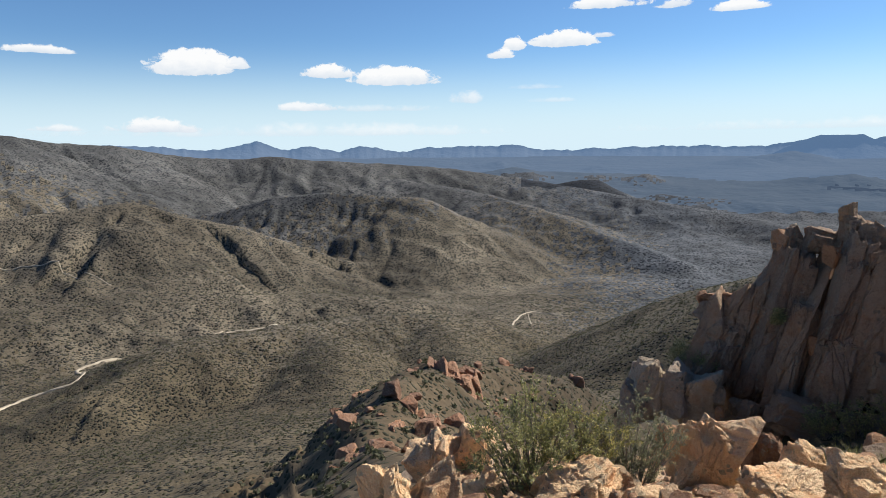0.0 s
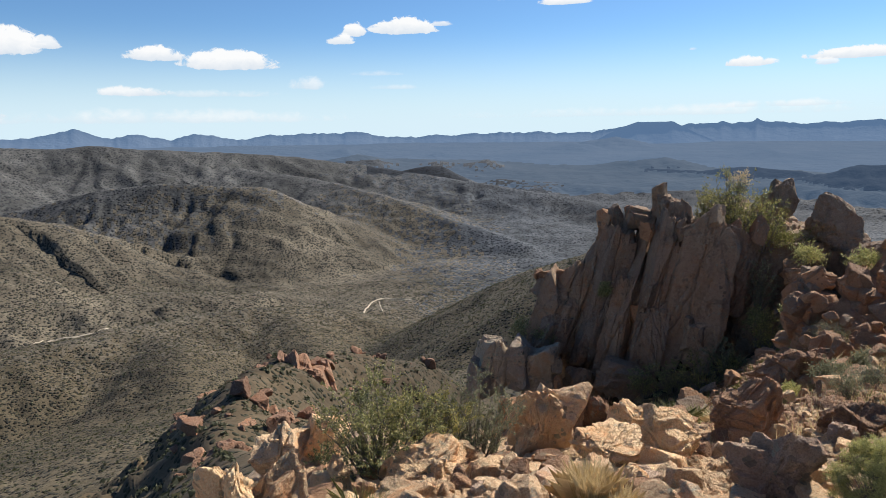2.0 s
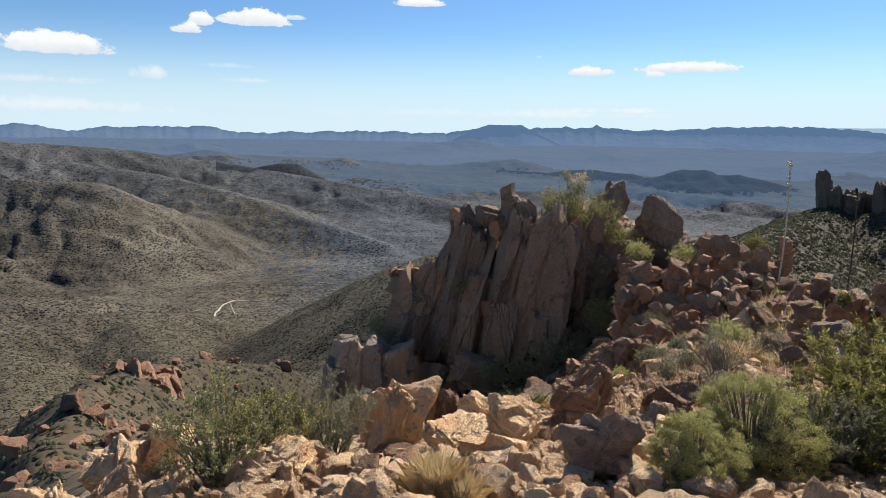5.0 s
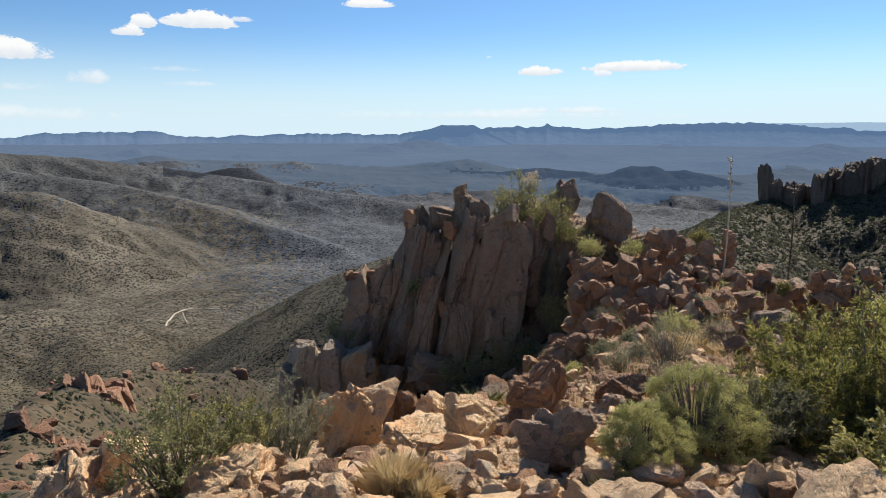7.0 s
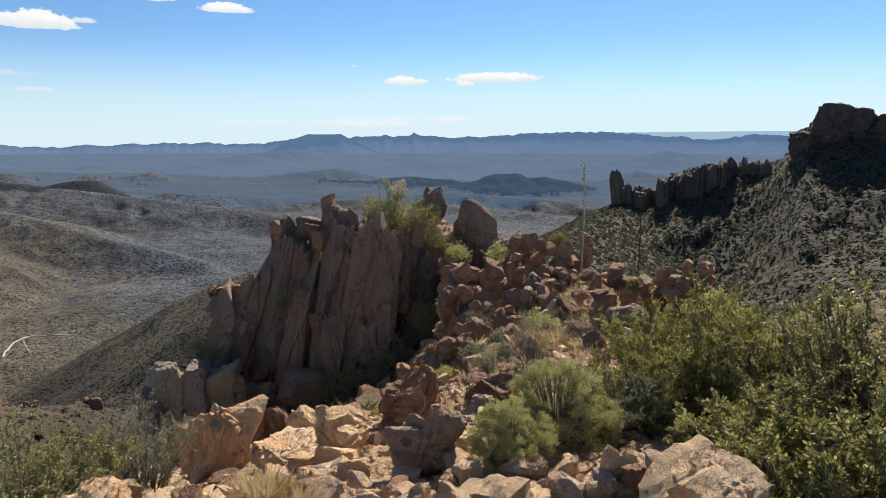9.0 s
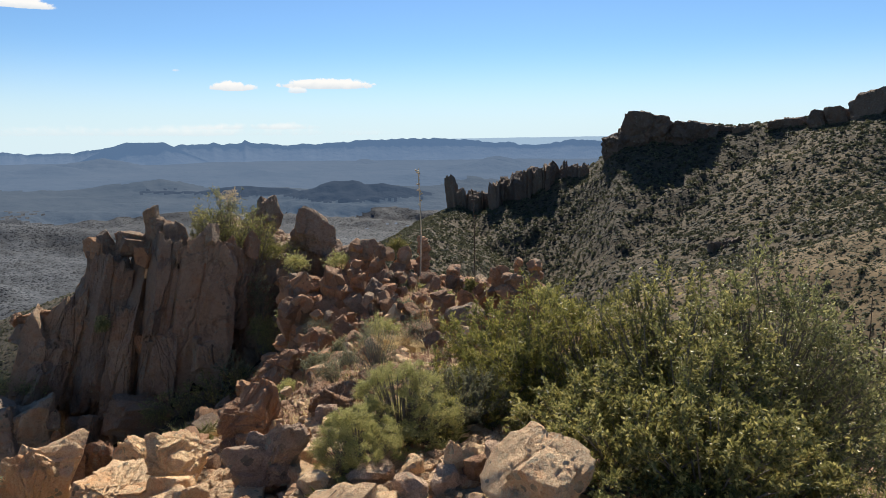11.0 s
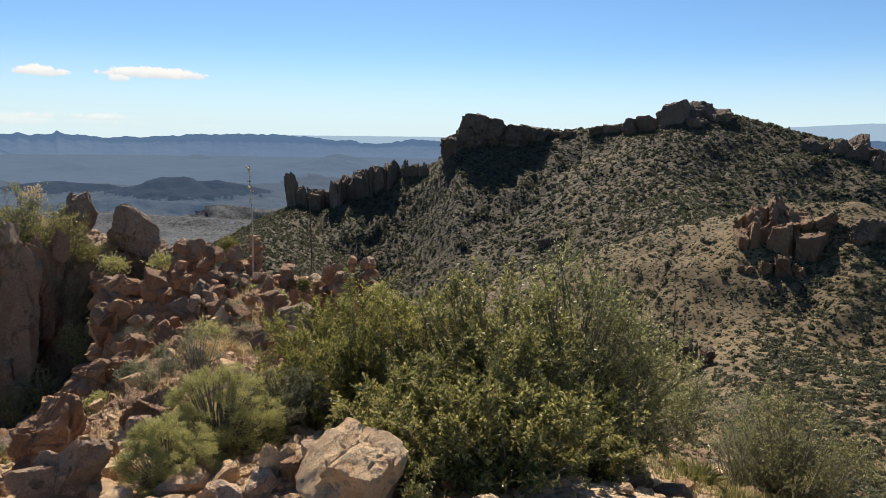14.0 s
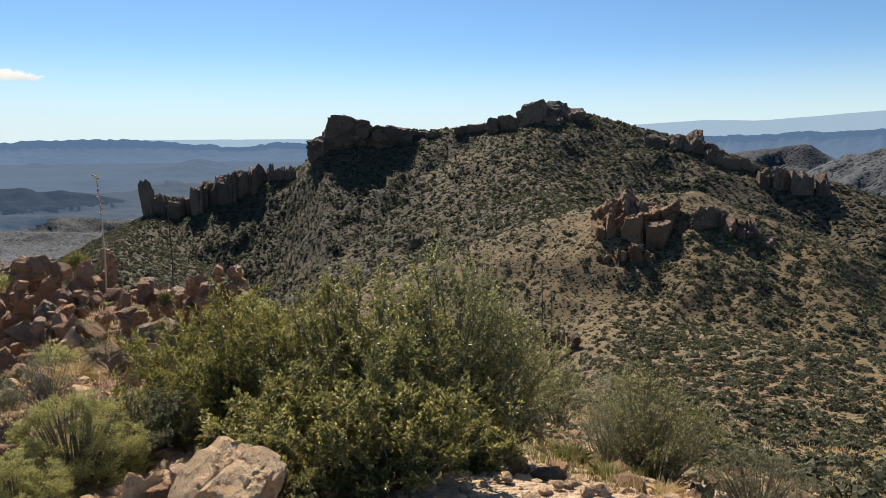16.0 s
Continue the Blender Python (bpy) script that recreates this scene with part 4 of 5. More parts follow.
scatter_rocks(70, 12, 40, 2.6, 4.6, 0.05, 0.18, (GREY, GREY, ROCK), "stone", "grey lichen-spotted stone on gravel", "loose stones on the summit", 4)
scatter_rocks(80, 8, 26, 6.0, 10.0, 0.1, 0.36, (RUBBLE, ROCK), "broken_rock", "red-brown broken rock in dry grass", "loose rocks below the rubble", 5)
scatter_rocks(60, 50, 85, 6.0, 22.0, 0.12, 0.45, (RUBBLE, ROCK), "slope_rock", "red-brown rock on the tan slope", "loose rocks on the slope", 6)
scatter_rocks(150, -43, -20, 24, 112, 0.3, 2.4, (SPUR,), "spur_rock", "dark brown rock jutting from the spur", "rocks on the brown spur", 9)
scatter_rocks(40, -4, 10, 8.0, 17.0, 0.15, 0.6, (RUBBLE, CRAG), "fallen_rock", "brown rock at the foot of the crag", "loose rocks under the crag", 7)


def gravel(name, count, az0, az1, d0, d1, small, large, mat, label, seed):
    """Countless chips of stone, as one."""
    rng = np.random.RandomState(seed)

    bm = bmesh.new()
    bmesh.ops.create_icosphere(bm, subdivisions=1, radius=0.5)
    v0 = np.array([v.co for v in bm.verts])
    f0 = np.array([[v.index for v in f.verts] for f in bm.faces])
    bm.free()
    az, d = np.radians(rng.uniform(az0, az1, count)), np.sqrt(rng.uniform(d0**2, d1**2, count))
    x, y = d * np.sin(az), d * np.cos(az)
    z = land(x, y)
    s = small + (large - small) * rng.rand(count) ** 2
    v = v0[None] * rng.uniform(0.55, 1.1, (count, len(v0), 1)) * np.stack([s, s * rng.uniform(0.6, 1, count), s * rng.uniform(0.3, 0.7, count)], -1)[:, None]
    t = rng.uniform(0, 6.28, count)
    c, sn = np.cos(t)[:, None], np.sin(t)[:, None]
    v = np.stack([v[..., 0] * c - v[..., 1] * sn + x[:, None], v[..., 0] * sn + v[..., 1] * c + y[:, None], v[..., 2] + z[:, None] + 0.1 * s[:, None]], -1)
    f = f0[None] + (np.arange(count) * len(v0))[:, None, None]
    return tagged(sheet(name, v.reshape(-1, 3), f.reshape(-1, 3), [mat], smooth=False), label, "gravel", kind="stuff")


gravel("gravel", 19000, -38, 42, 2.2, 8.5, 0.02, 0.19, ROCK, "pale pink stone chips over the summit", 1)
gravel("gravel", 12000, 3, 36, 7, 18, 0.04, 0.32, RUBBLE, "red-brown stone chips between the rubble blocks", 2)
gravel("gravel", 2500, 36, 75, 2.5, 9, 0.02, 0.16, ROCK, "pale stone chips below the scrub oaks", 4)
gravel("gravel", 6000, 34, 92, 5, 60, 0.06, 0.5, RUBBLE, "brown stones strewn over the slope", 3)

# ---- cliffs of the long ridge ----
def cliff(name, label, mat, seed, d, deep, foot, *tops, lean=0, wide=1.25, group="", step=0.0):
    """A cliff of broken rock columns; tops: (bearing, elevation) along its crest."""
    rng = random.Random(seed)
    mid = spot(tops[len(tops) // 2][0], foot, d)
    root = thing(name, mid, label, "cliff", group)
    az0, az1 = tops[0][0], tops[-1][0]
    gap = step or (az1 - az0) / (len(tops) - 1)
    at, k = az0 - gap * 0.3, 0
    while at < az1 + gap * 0.3:
        w_deg = gap * rng.uniform(0.45, 1.35) * wide
        az = at + w_deg * 0.35
        el = float(np.interp(az, [t[0] for t in tops], [t[1] for t in tops])) - 0.12 * gap * rng.random()
        front = rng.uniform(-0.35, 0.25) * deep
        p = spot(az, el, d + front)
        low = min(mid.z, ground_at(p.x, p.y) - 1.0)
        h = p.z - low
        w = d * radians(w_deg)
        me = rock_mesh("rock_column", seed + k, mat, 4, rng.uniform(0.8, 1.05), 5, 0.10, (w / 8, deep / 8, h / 8), 2)
        part("rock_column", me, root, sized(pose(p.x, p.y, p.z - h / 2, rng.uniform(-2, 7), lean + rng.uniform(-3, 3), -az + rng.uniform(-14, 14)), w * 1.4, deep * rng.uniform(0.6, 1.1), h))
        at += w_deg * rng.uniform(0.5, 0.75)
        k += 1
    return root


RIDGE_CLIFFS = (
    ("rock_pinnacle", "short brown rock pinnacle below the peak", 277, 5, 0.2, 1.3, 0, ((55.9, 2.5), (56.5, 2.3))),
    ("cliff", "low brown cliff knobs on the crest", 293, 8, 0.5, 1.3, 0, ((48.4, 1.7), (49.2, 1.95), (50.0, 1.9))),
    ("cliff", "small rock knobs on the crest beside the dome", 298, 6, 0.2, 1.1, 0, ((43.6, 1.5), (45.0, 1.35), (45.9, 1.42), (47.0, 1.3))),
    ("cliff", "small dark rock knobs on the ridge end", 318, 5, -5.0, 1.1, 0, ((24.6, -3.9), (25.1, -3.8), (25.7, -3.9))),
    ("cliff", "dark rock blocks behind the ridge", 420, 14, -3.2, 1.2, 0, ((32.6, -1.8), (33.4, -1.45), (34.4, -1.6), (35.2, -1.65))),
    ("cliff", "brown rock steps below the falling crest", 264, 9, -3.2, 1.4, 0, ((68.5, -0.2), (69.3, -0.5), (70.2, -0.9))),
    ("cliff", "row of brown rock columns down the far shoulder", 254, 9, -7.5, 1.2, 0, ((72.6, -1.6), (73.5, -1.65), (74.4, -1.7), (75.4, -1.8), (76.4, -2.05), (77.3, -2.5), (78.2, -3.6), (79.0, -4.4), (80.0, -5.4))),
)
for i, (name, word, d, deep, foot, wide, lean, tops) in enumerate(RIDGE_CLIFFS):
    cliff(name, word, CLIFF, 600 + 12 * i, d, deep, foot, *tops, wide=wide, lean=lean)


def rock_masses(name, label, mat, seed, d, deep, *lumps_at, rough=0.055, blocky=0.15, bodies=3):
    """A cliff of a few great masses, half buried in the slope; lumps_at: (bearing, top, foot, degrees wide)."""
    az, top, foot, wide = lumps_at[len(lumps_at) // 2]
    root = thing(name, spot(az, foot, d), label, "cliff")
    for k, (az, top, foot, wide) in enumerate(lumps_at):
        p, low = spot(az, top, d), spot(az, foot, d).z
        h, w = p.z - low, d * radians(wide)
        me = rock_mesh("rock_mass", seed + k, mat, 5, 0.55 + 0.5 * blocky, 9, rough, (w / 5, deep / 5, h / 5), bodies)
        part("rock_mass", me, root, sized(pose(p.x, p.y, p.z - h / 2, 4, (k % 3 - 1) * 4, -az + 23 * (k % 4 - 1.5)), w, deep, h))
    return root


rock_masses("cliff", "big dark dome-shaped cliff on the ridge crest", CLIFF, 590, 297, 24, (37.4, 1.6, -2.4, 3.0), (39.0, 2.65, -2.4, 5.2), (41.8, 1.8, -2.2, 5.0), rough=0.085, blocky=0.25, bodies=1)
cliff("cliff", "dark band of columnar cliff under the crest", CLIFF, 640, 312, 12, -6.4, (26.5, -3.2), (27.4, -2.7), (29.1, -2.1), (30.3, -1.75), (31.4, -1.45), (32.4, -1.35), (33.8, -1.8), step=0.55, wide=1.3)
rock_masses("cliff", "brown columnar peak tower on the ridge crest", CLIFF, 650, 286, 14, (54.7, 3.75, -0.2, 3.0), (56.0, 3.7, 0.0, 3.2), (57.4, 3.2, 0.0, 3.0), rough=0.045, blocky=0.7)
rock_masses("cliff", "low brown cliff on the crest beside the peak", CLIFF, 660, 289, 10, (51.4, 2.4, 0.4, 1.5), (52.5, 2.6, 0.5, 1.8), rough=0.05, blocky=0.35)
rock_masses("cliff", "brown rounded rock knobs along the falling crest", CLIFF, 665, 270, 12, (64.6, 0.95, -1.6, 1.8), (66.3, 0.95, -1.6, 1.6), (67.3, 1.25, -1.8, 2.2), (68.6, 0.3, -2.2, 1.8), rough=0.05, blocky=0.35)
rock_masses("cliff", "dark brown rock outcrop on the scrub slope", SPUR, 720, 246, 10, (38.9, -6.1, -7.8, 1.0), (39.6, -5.5, -7.8, 1.3), (40.5, -5.7, -7.8, 1.1), rough=0.09)
rock_masses("rock_outcrop", "brown rock ribs low on the scrub slope", CLIFF, 730, 192, 8, (44.8, -7.7, -9.4, 1.2), (45.8, -7.3, -9.4, 1.4))
rock_masses("cliff", "brown blocky crag on the near shoulder", SHOULDER, 860, 115, 8, (60.7, -4.9, -9.2, 1.5), (61.5, -4.2, -9.0, 1.9), (62.7, -3.6, -8.8, 2.2), (64.0, -4.1, -8.0, 2.4), (65.6, -4.5, -7.2, 2.2), (61.9, -5.4, -9.2, 1.3), (63.3, -5.6, -9.0, 1.5), rough=0.15, blocky=0.35)
cliff("cliff", "ledges of brown rock under the near crag", SHOULDER, 870, 111, 5, -9.6, (60.2, -6.2), (61.0, -5.4), (62.4, -5.2), (63.4, -5.8), (64.6, -6.0), step=0.9, wide=1.2)
rock_masses("cliff", "brown rock pillars below the near crag", SHOULDER, 880, 104, 4, (61.0, -8.9, -10.3, 1.0), (62.1, -8.3, -10.5, 1.2), (63.2, -7.9, -10.4, 1.4), (64.3, -8.5, -10.2, 1.1), rough=0.13, blocky=0.5, bodies=2)
rock_masses("cliff", "dark shaded cliff on the shoulder side", CLIFF, 900, 112, 7, (68.8, -4.7, -7.2, 2.0), (70.2, -5.0, -8.6, 2.0), (71.5, -5.6, -9.6, 2.0), (72.8, -6.4, -10.2, 2.0), (74.2, -7.4, -10.8, 1.8), (75.3, -8.6, -11.0, 1.6), rough=0.14, blocky=0.3)
rock_masses("rock_outcrop", "small brown rock outcrop on the tan slope", CLIFF, 920, 72, 2.5, (53.9, -15.8, -17.2, 0.9), (54.7, -15.4, -17.2, 0.8))
rock_masses("rock_outcrop", "small brown rock outcrop beside a shrub", CLIFF, 925, 72, 2.5, (56.5, -15.8, -17.2, 0.8), (57.3, -15.4, -17.2, 0.8), (58.4, -15.7, -17.2, 1.0))
rock_masses("rock_spire", "dark leaning rock spire on the end of the ridge", CLIFF, 935, 314, 7, (23.1, -2.45, -7.0, 1.15), (23.8, -3.6, -7.0, 1.3), (24.8, -3.9, -7.0, 1.3), rough=0.09, blocky=0.5, bodies=1)
cliff("rock_outcrop", "dark rock outcrop on the brown spur", SPUR, 930, 76, 5, -22.0, (-34.6, -19.0), (-33.0, -18.0), (-31.6, -18.6), (-30.2, -19.4), wide=1.2, lean=-14)
cliff("rock_outcrop", "dark rock outcrop low on the brown spur", SPUR, 940, 50, 4, -28.0, (-39.6, -24.6), (-38.2, -24.0), (-36.8, -23.4), wide=1.1, lean=-14)
cliff("rock_outcrop", "dark reddish rock rib on the brown spur", SPUR, 950, 57, 3, -25.5, (-35.2, -21.2), (-34.2, -22.0), (-33.2, -22.8), wide=1.1, lean=-20)


# ---- plants ----
def leaf_cloud(rng, centres, radii, count, size, slim, fill=0.35, up=0.25):
    """Leaves (rhombs) on and in a cluster of clumps. Returns vertices and faces."""
    k = rng.choice(len(centres), count, p=radii**2 / (radii**2).sum())
    d = rng.normal(0, 1, (count, 3))
    d[:, 2] += up
    d /= np.linalg.norm(d, axis=1, keepdims=True)
    r = radii[k] * (1 - fill * rng.rand(count) ** 1.5) * (1 + 0.25 * lumps(d * 2 + k[:, None], 0.8, 2, 3))
    c = centres[k] + d * r[:, None] * np.array([1, 1, 0.85])
    n = d + rng.normal(0, 0.7, (count, 3))
    n /= np.linalg.norm(n, axis=1, keepdims=True)
    t = np.cross(n, rng.normal(0, 1, (count, 3)))
    t /= np.linalg.norm(t, axis=1, keepdims=True) + 1e-9
    b = np.cross(n, t)
    s = size * rng.uniform(0.6, 1.3, (count, 1))
    v = np.stack([c - t * s, c + b * s * slim + n * s * 0.15, c + t * s, c - b * s * slim + n * s * 0.15], 1)
    return v.reshape(-1, 3), np.arange(count * 4).reshape(-1, 4)


def tube(points, r0, r1, sides=4):
    p = np.array(points, float)
    t = np.gradient(p, axis=0)
    t /= np.linalg.norm(t, axis=1, keepdims=True) + 1e-9
    a = np.cross(t, [0.31, 0.77, 0.55])
    a /= np.linalg.norm(a, axis=1, keepdims=True) + 1e-9
    b = np.cross(t, a)
    r = np.linspace(r0, r1, len(p))[:, None]
    ring = [p + r * (np.cos(u) * a + np.sin(u) * b) for u in np.arange(sides) * 2 * np.pi / sides]
    v = np.stack(ring, 1).reshape(-1, 3)
    return v, grid_faces(len(p), sides, True)


def joined(pieces):
    vs, fs, n = [], [], 0
    for v, f in pieces:
        vs.append(v)
        fs.append(f + n)
        n += len(v)
    return np.concatenate(vs), np.concatenate(fs)


def shrub(name, label, az, top, d, w, leaf, count, size, slim, seed, deep=0.8, clumps=9, fill=0.4, twigs=26, foot=None, category="shrub", group="", up=0.25, sprawl=0.5, low=0.0, tight=1.0, stem=0.012):
    """A shrub: stems from one root that fork to clumps of small leaves."""
    rng = np.random.RandomState(seed)
    p = spot(az, top, d)
    g = ground_at(p.x, p.y) if foot is None else spot(az, foot, d).z
    h = max(p.z - g, 0.15)
    root = thing(name, (p.x, p.y, g), label, category, group)
    a = rng.uniform(0, 2 * np.pi, clumps)
    rad = np.sqrt(rng.rand(clumps))
    radii = rng.uniform(0.2, 0.34, clumps) * min(w, h * 1.3) * tight
    cx, cy = np.cos(a) * rad * (w * 0.5 - radii * 0.8).clip(0.02), np.sin(a) * rad * (w * deep * 0.5 - radii * 0.8).clip(0.02)
    top_z = h * (1 - 0.35 * rad**2) - radii * 0.85
    cz = np.maximum(top_z * rng.uniform(sprawl, 1.0, clumps), radii * 0.55 + low * h)
    ca, sa = math.cos(radians(-az)), math.sin(radians(-az))
    cen = np.stack([cx * ca - cy * sa, cx * sa + cy * ca, cz], -1)
    v, f = leaf_cloud(rng, cen, radii, int(count * 0.62), size, slim, fill, up)
    sprays = max(int(count * 0.38 / 14), 1)
    k = rng.choice(clumps, sprays)
    out = rng.normal(0, 1, (sprays, 3)) * np.array([1, 1, 0.5]) + np.array([0, 0, 0.9])
    out /= np.linalg.norm(out, axis=1, keepdims=True)
    base = cen[k] + out * radii[k][:, None] * 0.5
    reach = rng.uniform(0.5, 1.15, (sprays, 1)) * radii[k][:, None]
    u = np.linspace(0.1, 1, 14)
    c = (base[:, None] + out[:, None] * (reach * u)[..., None] + rng.normal(0, size * 0.7, (sprays, 14, 3))).reshape(-1, 3)
    n = len(c)
    t = np.repeat(out, 14, 0) + rng.normal(0, 0.6, (n, 3))
    t /= np.linalg.norm(t, axis=1, keepdims=True)
    b = np.cross(t, rng.normal(0, 1, (n, 3)))
    b /= np.linalg.norm(b, axis=1, keepdims=True) + 1e-9
    s = size * rng.uniform(0.6, 1.2, (n, 1))
    v2 = np.stack([c - t * s, c + b * s * slim, c + t * s, c - b * s * slim], 1).reshape(-1, 3)
    v, f = joined([(v, f), (v2, np.arange(n * 4).reshape(-1, 4))])
    v[:, 2] = np.maximum(v[:, 2], 0.01)
    fol = tagged(sheet("foliage", v, f, [leaf], smooth=False), kind="stuff")
    fol.parent = root
    pieces = []
    for i in range(twigs):
        k = rng.randint(clumps)
        end = cen[k] + rng.normal(0, 0.55, 3) * radii[k]
        mid = end * 0.5 + rng.normal(0, 0.1, 3) * h
        mid[2] = abs(mid[2])
        pts = [np.array([0, 0, -0.05]) + rng.normal(0, 0.04, 3) * w, mid, end]
        u = np.linspace(0, 1, 6)[:, None]
        pts = (1 - u) ** 2 * pts[0] + 2 * u * (1 - u) * pts[1] + u**2 * pts[2]
        pieces.append(tube(pts, stem * max(w, 0.4), stem * 0.25 * max(w, 0.4)))
    if pieces:
        st = tagged(sheet("branchwork", *joined(pieces), [TWIG]), kind="stuff")
        st.parent = root
    return root


def bush(name, label, az, top, d, w, leaf, count, size, slim, seed, deep=0.85, foot=None, stems=60, twigs=6, tipped=0.3, skirt=0.35, rugged=0.2, stem=0.010, spread=1.0, wild=0.6, puff=0.0, group=""):
    """A woody shrub: stems that fan up from the root, leafy twigs along their upper part, gaps between them."""
    rng = np.random.RandomState(seed)
    p = spot(az, top, d)
    g = ground_at(p.x, p.y) if foot is None else spot(az, foot, d).z
    h = max(p.z - g, 0.15)
    root = thing(name, (p.x, p.y, g), label, "shrub", group)
    a = rng.uniform(0, 2 * np.pi, stems)
    rho = np.sqrt(rng.rand(stems))
    lift = np.where(rng.rand(stems) < skirt, rng.uniform(0.2, 0.75, stems), rng.uniform(0.8, 1.02, stems))
    hill = 1 + rugged * value(np.cos(a) * rho * 2.6 + seed, np.sin(a) * rho * 2.6, seed)
    ca, sa = math.cos(radians(-az)), math.sin(radians(-az))
    ex, ey = np.cos(a) * rho * w * 0.5, np.sin(a) * rho * w * deep * 0.5
    end = np.stack([ex * ca - ey * sa, ex * sa + ey * ca, h * np.sqrt(1 - 0.72 * rho**2) * lift * np.minimum(hill, 1.06)], -1)
    base = end * np.array([0.22, 0.22, 0]) + np.array([0, 0, -0.06])
    bend = end * np.array([0.5, 0.5, 0.55]) + rng.normal(0, 0.05, (stems, 3)) * h
    u = np.linspace(0, 1, 7)[None, :, None]
    line = (1 - u) ** 2 * base[:, None] + 2 * u * (1 - u) * bend[:, None] + u**2 * end[:, None]
    # twigs
    k = np.repeat(np.arange(stems), twigs)
    n = len(k)
    at = np.where(rng.rand(n, 1) < 0.3, 0.97, tipped + (1 - tipped) * rng.rand(n, 1))
    start = (1 - at) ** 2 * base[k] + 2 * at * (1 - at) * bend[k] + at**2 * end[k]
    along = 2 * (1 - at) * (bend[k] - base[k]) + 2 * at * (end[k] - bend[k])
    along /= np.linalg.norm(along, axis=1, keepdims=True) + 1e-9
    way = 0.7 * along + rng.normal(0, 0.55, (n, 3)) + np.array([0, 0, 0.3])
    way /= np.linalg.norm(way, axis=1, keepdims=True)
    reach = rng.uniform(0.09, 0.22, (n, 1)) * min(h, w) * 1.1 * spread
    # leaves
    m = max(int(count / n), 3)
    v = rng.uniform(0.1, 1.05, (n, m, 1))
    c = start[:, None] + way[:, None] * reach[:, None] * v + rng.normal(0, size * 0.35, (n, m, 3))
    if puff:                   # rounded tufts of leaves at the tips
        ball = rng.normal(0, 1, (n, m, 3)) + np.array([0, 0, 0.5])
        ball /= np.linalg.norm(ball, axis=2, keepdims=True)
        c = end[k][:, None] + rng.normal(0, 0.45 * puff, (n, 1, 3)) + ball * (puff * rng.rand(n, m, 1) ** 0.4) * np.array([1, 1, 0.75])
    t = 0.55 * way[:, None] + rng.normal(0, wild, (n, m, 3))
    t /= np.linalg.norm(t, axis=2, keepdims=True)
    b = np.cross(t, rng.normal(0, 1, (n, m, 3)))
    b /= np.linalg.norm(b, axis=2, keepdims=True) + 1e-9
    s = size * rng.uniform(0.55, 1.3, (n, m, 1))
    fold = np.cross(t, b) * s * 0.18
    q = np.stack([c, c + t * s + b * s * slim + fold, c + 2 * t * s, c + t * s - b * s * slim + fold], 2).reshape(-1, 3)
    q[:, 2] = np.maximum(q[:, 2], 0.01)
    fol = tagged(sheet("foliage", q, np.arange(len(q)).reshape(-1, 4), [leaf], smooth=False), kind="stuff")
    fol.parent = root
    r = stem * max(w, 0.4)
    pieces = [tube(l, r, r * 0.2) for l in line]
    pieces += [tube([x, x + y * z * 0.5, x + y * z], r * 0.2, r * 0.08, 3) for x, y, z in zip(start, way, reach)]
    st = tagged(sheet("branchwork", *joined(pieces), [TWIG]), kind="stuff")
    st.parent = root
    return root


# the low shrubs at the summit's edge
bush("shrub", "dark green leafy shrub behind pink rocks", -25.7, -20.9, 5.5, 1.1, LEAF_DARK, 15000, 0.014, 0.42, 1, stems=70, twigs=7)
bush("shrub", "yellowish green leafy shrub behind pink rocks", -22.0, -21.4, 5.7, 0.9, LEAF_OAK, 11000, 0.014, 0.42, 21, stems=60, twigs=7)
bush("shrub", "grey-green low shrub beside the crag's foot", -17.0, -20.9, 6.0, 0.8, LEAF_GREY, 11000, 0.012, 0.4, 2, stems=60, twigs=7)
bush("shrub", "pale yellow-green sage shrub among stones", 15.1, -22.2, 4.4, 0.62, LEAF_SAGE, 34000, 0.0075, 0.34, 3, stems=150, twigs=5, tipped=0.6, skirt=0.45, rugged=0.6, spread=0.7, wild=1.2, puff=0.034)
bush("shrub", "pale yellow-green sage shrub with a broad crown", 19.3, -19.0, 4.9, 0.86, LEAF_SAGE, 52000, 0.008, 0.34, 4, stems=210, twigs=5, tipped=0.6, skirt=0.4, rugged=0.6, spread=0.7, wild=1.2, puff=0.038)
bush("shrub", "grey-green wispy shrub beside the sage", 24.0, -19.0, 5.3, 0.95, LEAF_GREY, 14000, 0.011, 0.35, 5, stems=90, twigs=7, tipped=0.45)
# the thicket of scrub oak beside the slab
OAKS = (
    (27.0, -13.6, 6.4, 1.1, 14000, "spreading olive-green scrub oak against the rubble"), (31.5, -12.6, 5.9, 1.3, 20000, "leafy olive-green scrub oak with upright sprays"),
    (37.0, -13.6, 5.6, 1.3, 20000, "dense olive-green scrub oak with small shiny leaves"), (42.5, -11.9, 5.4, 1.5, 26000, "large olive-green scrub oak with small shiny leaves"),
    (49.0, -10.0, 5.9, 1.5, 28000, "tall olive-green scrub oak with a rounded crown"), (53.2, -13.0, 6.4, 1.2, 18000, "dark olive scrub oak with low skirts"),
    (36.0, -19.0, 4.6, 1.0, 14000, "low dark scrub oak behind the flat slab"), (40.0, -20.5, 3.9, 1.0, 15000, "low dark scrub oak with dense skirts"), (46.0, -20.5, 3.9, 1.0, 15000, "low dark scrub oak with dense skirts"),
    (50.5, -20.0, 4.6, 0.9, 12000, "low dark scrub oak with dense skirts"), (44.0, -15.5, 4.7, 1.2, 16000, "dense olive scrub oak with small shiny leaves"),
    (26.5, -17.8, 5.5, 0.9, 9000, "thin olive scrub oak beside the sage"),
)
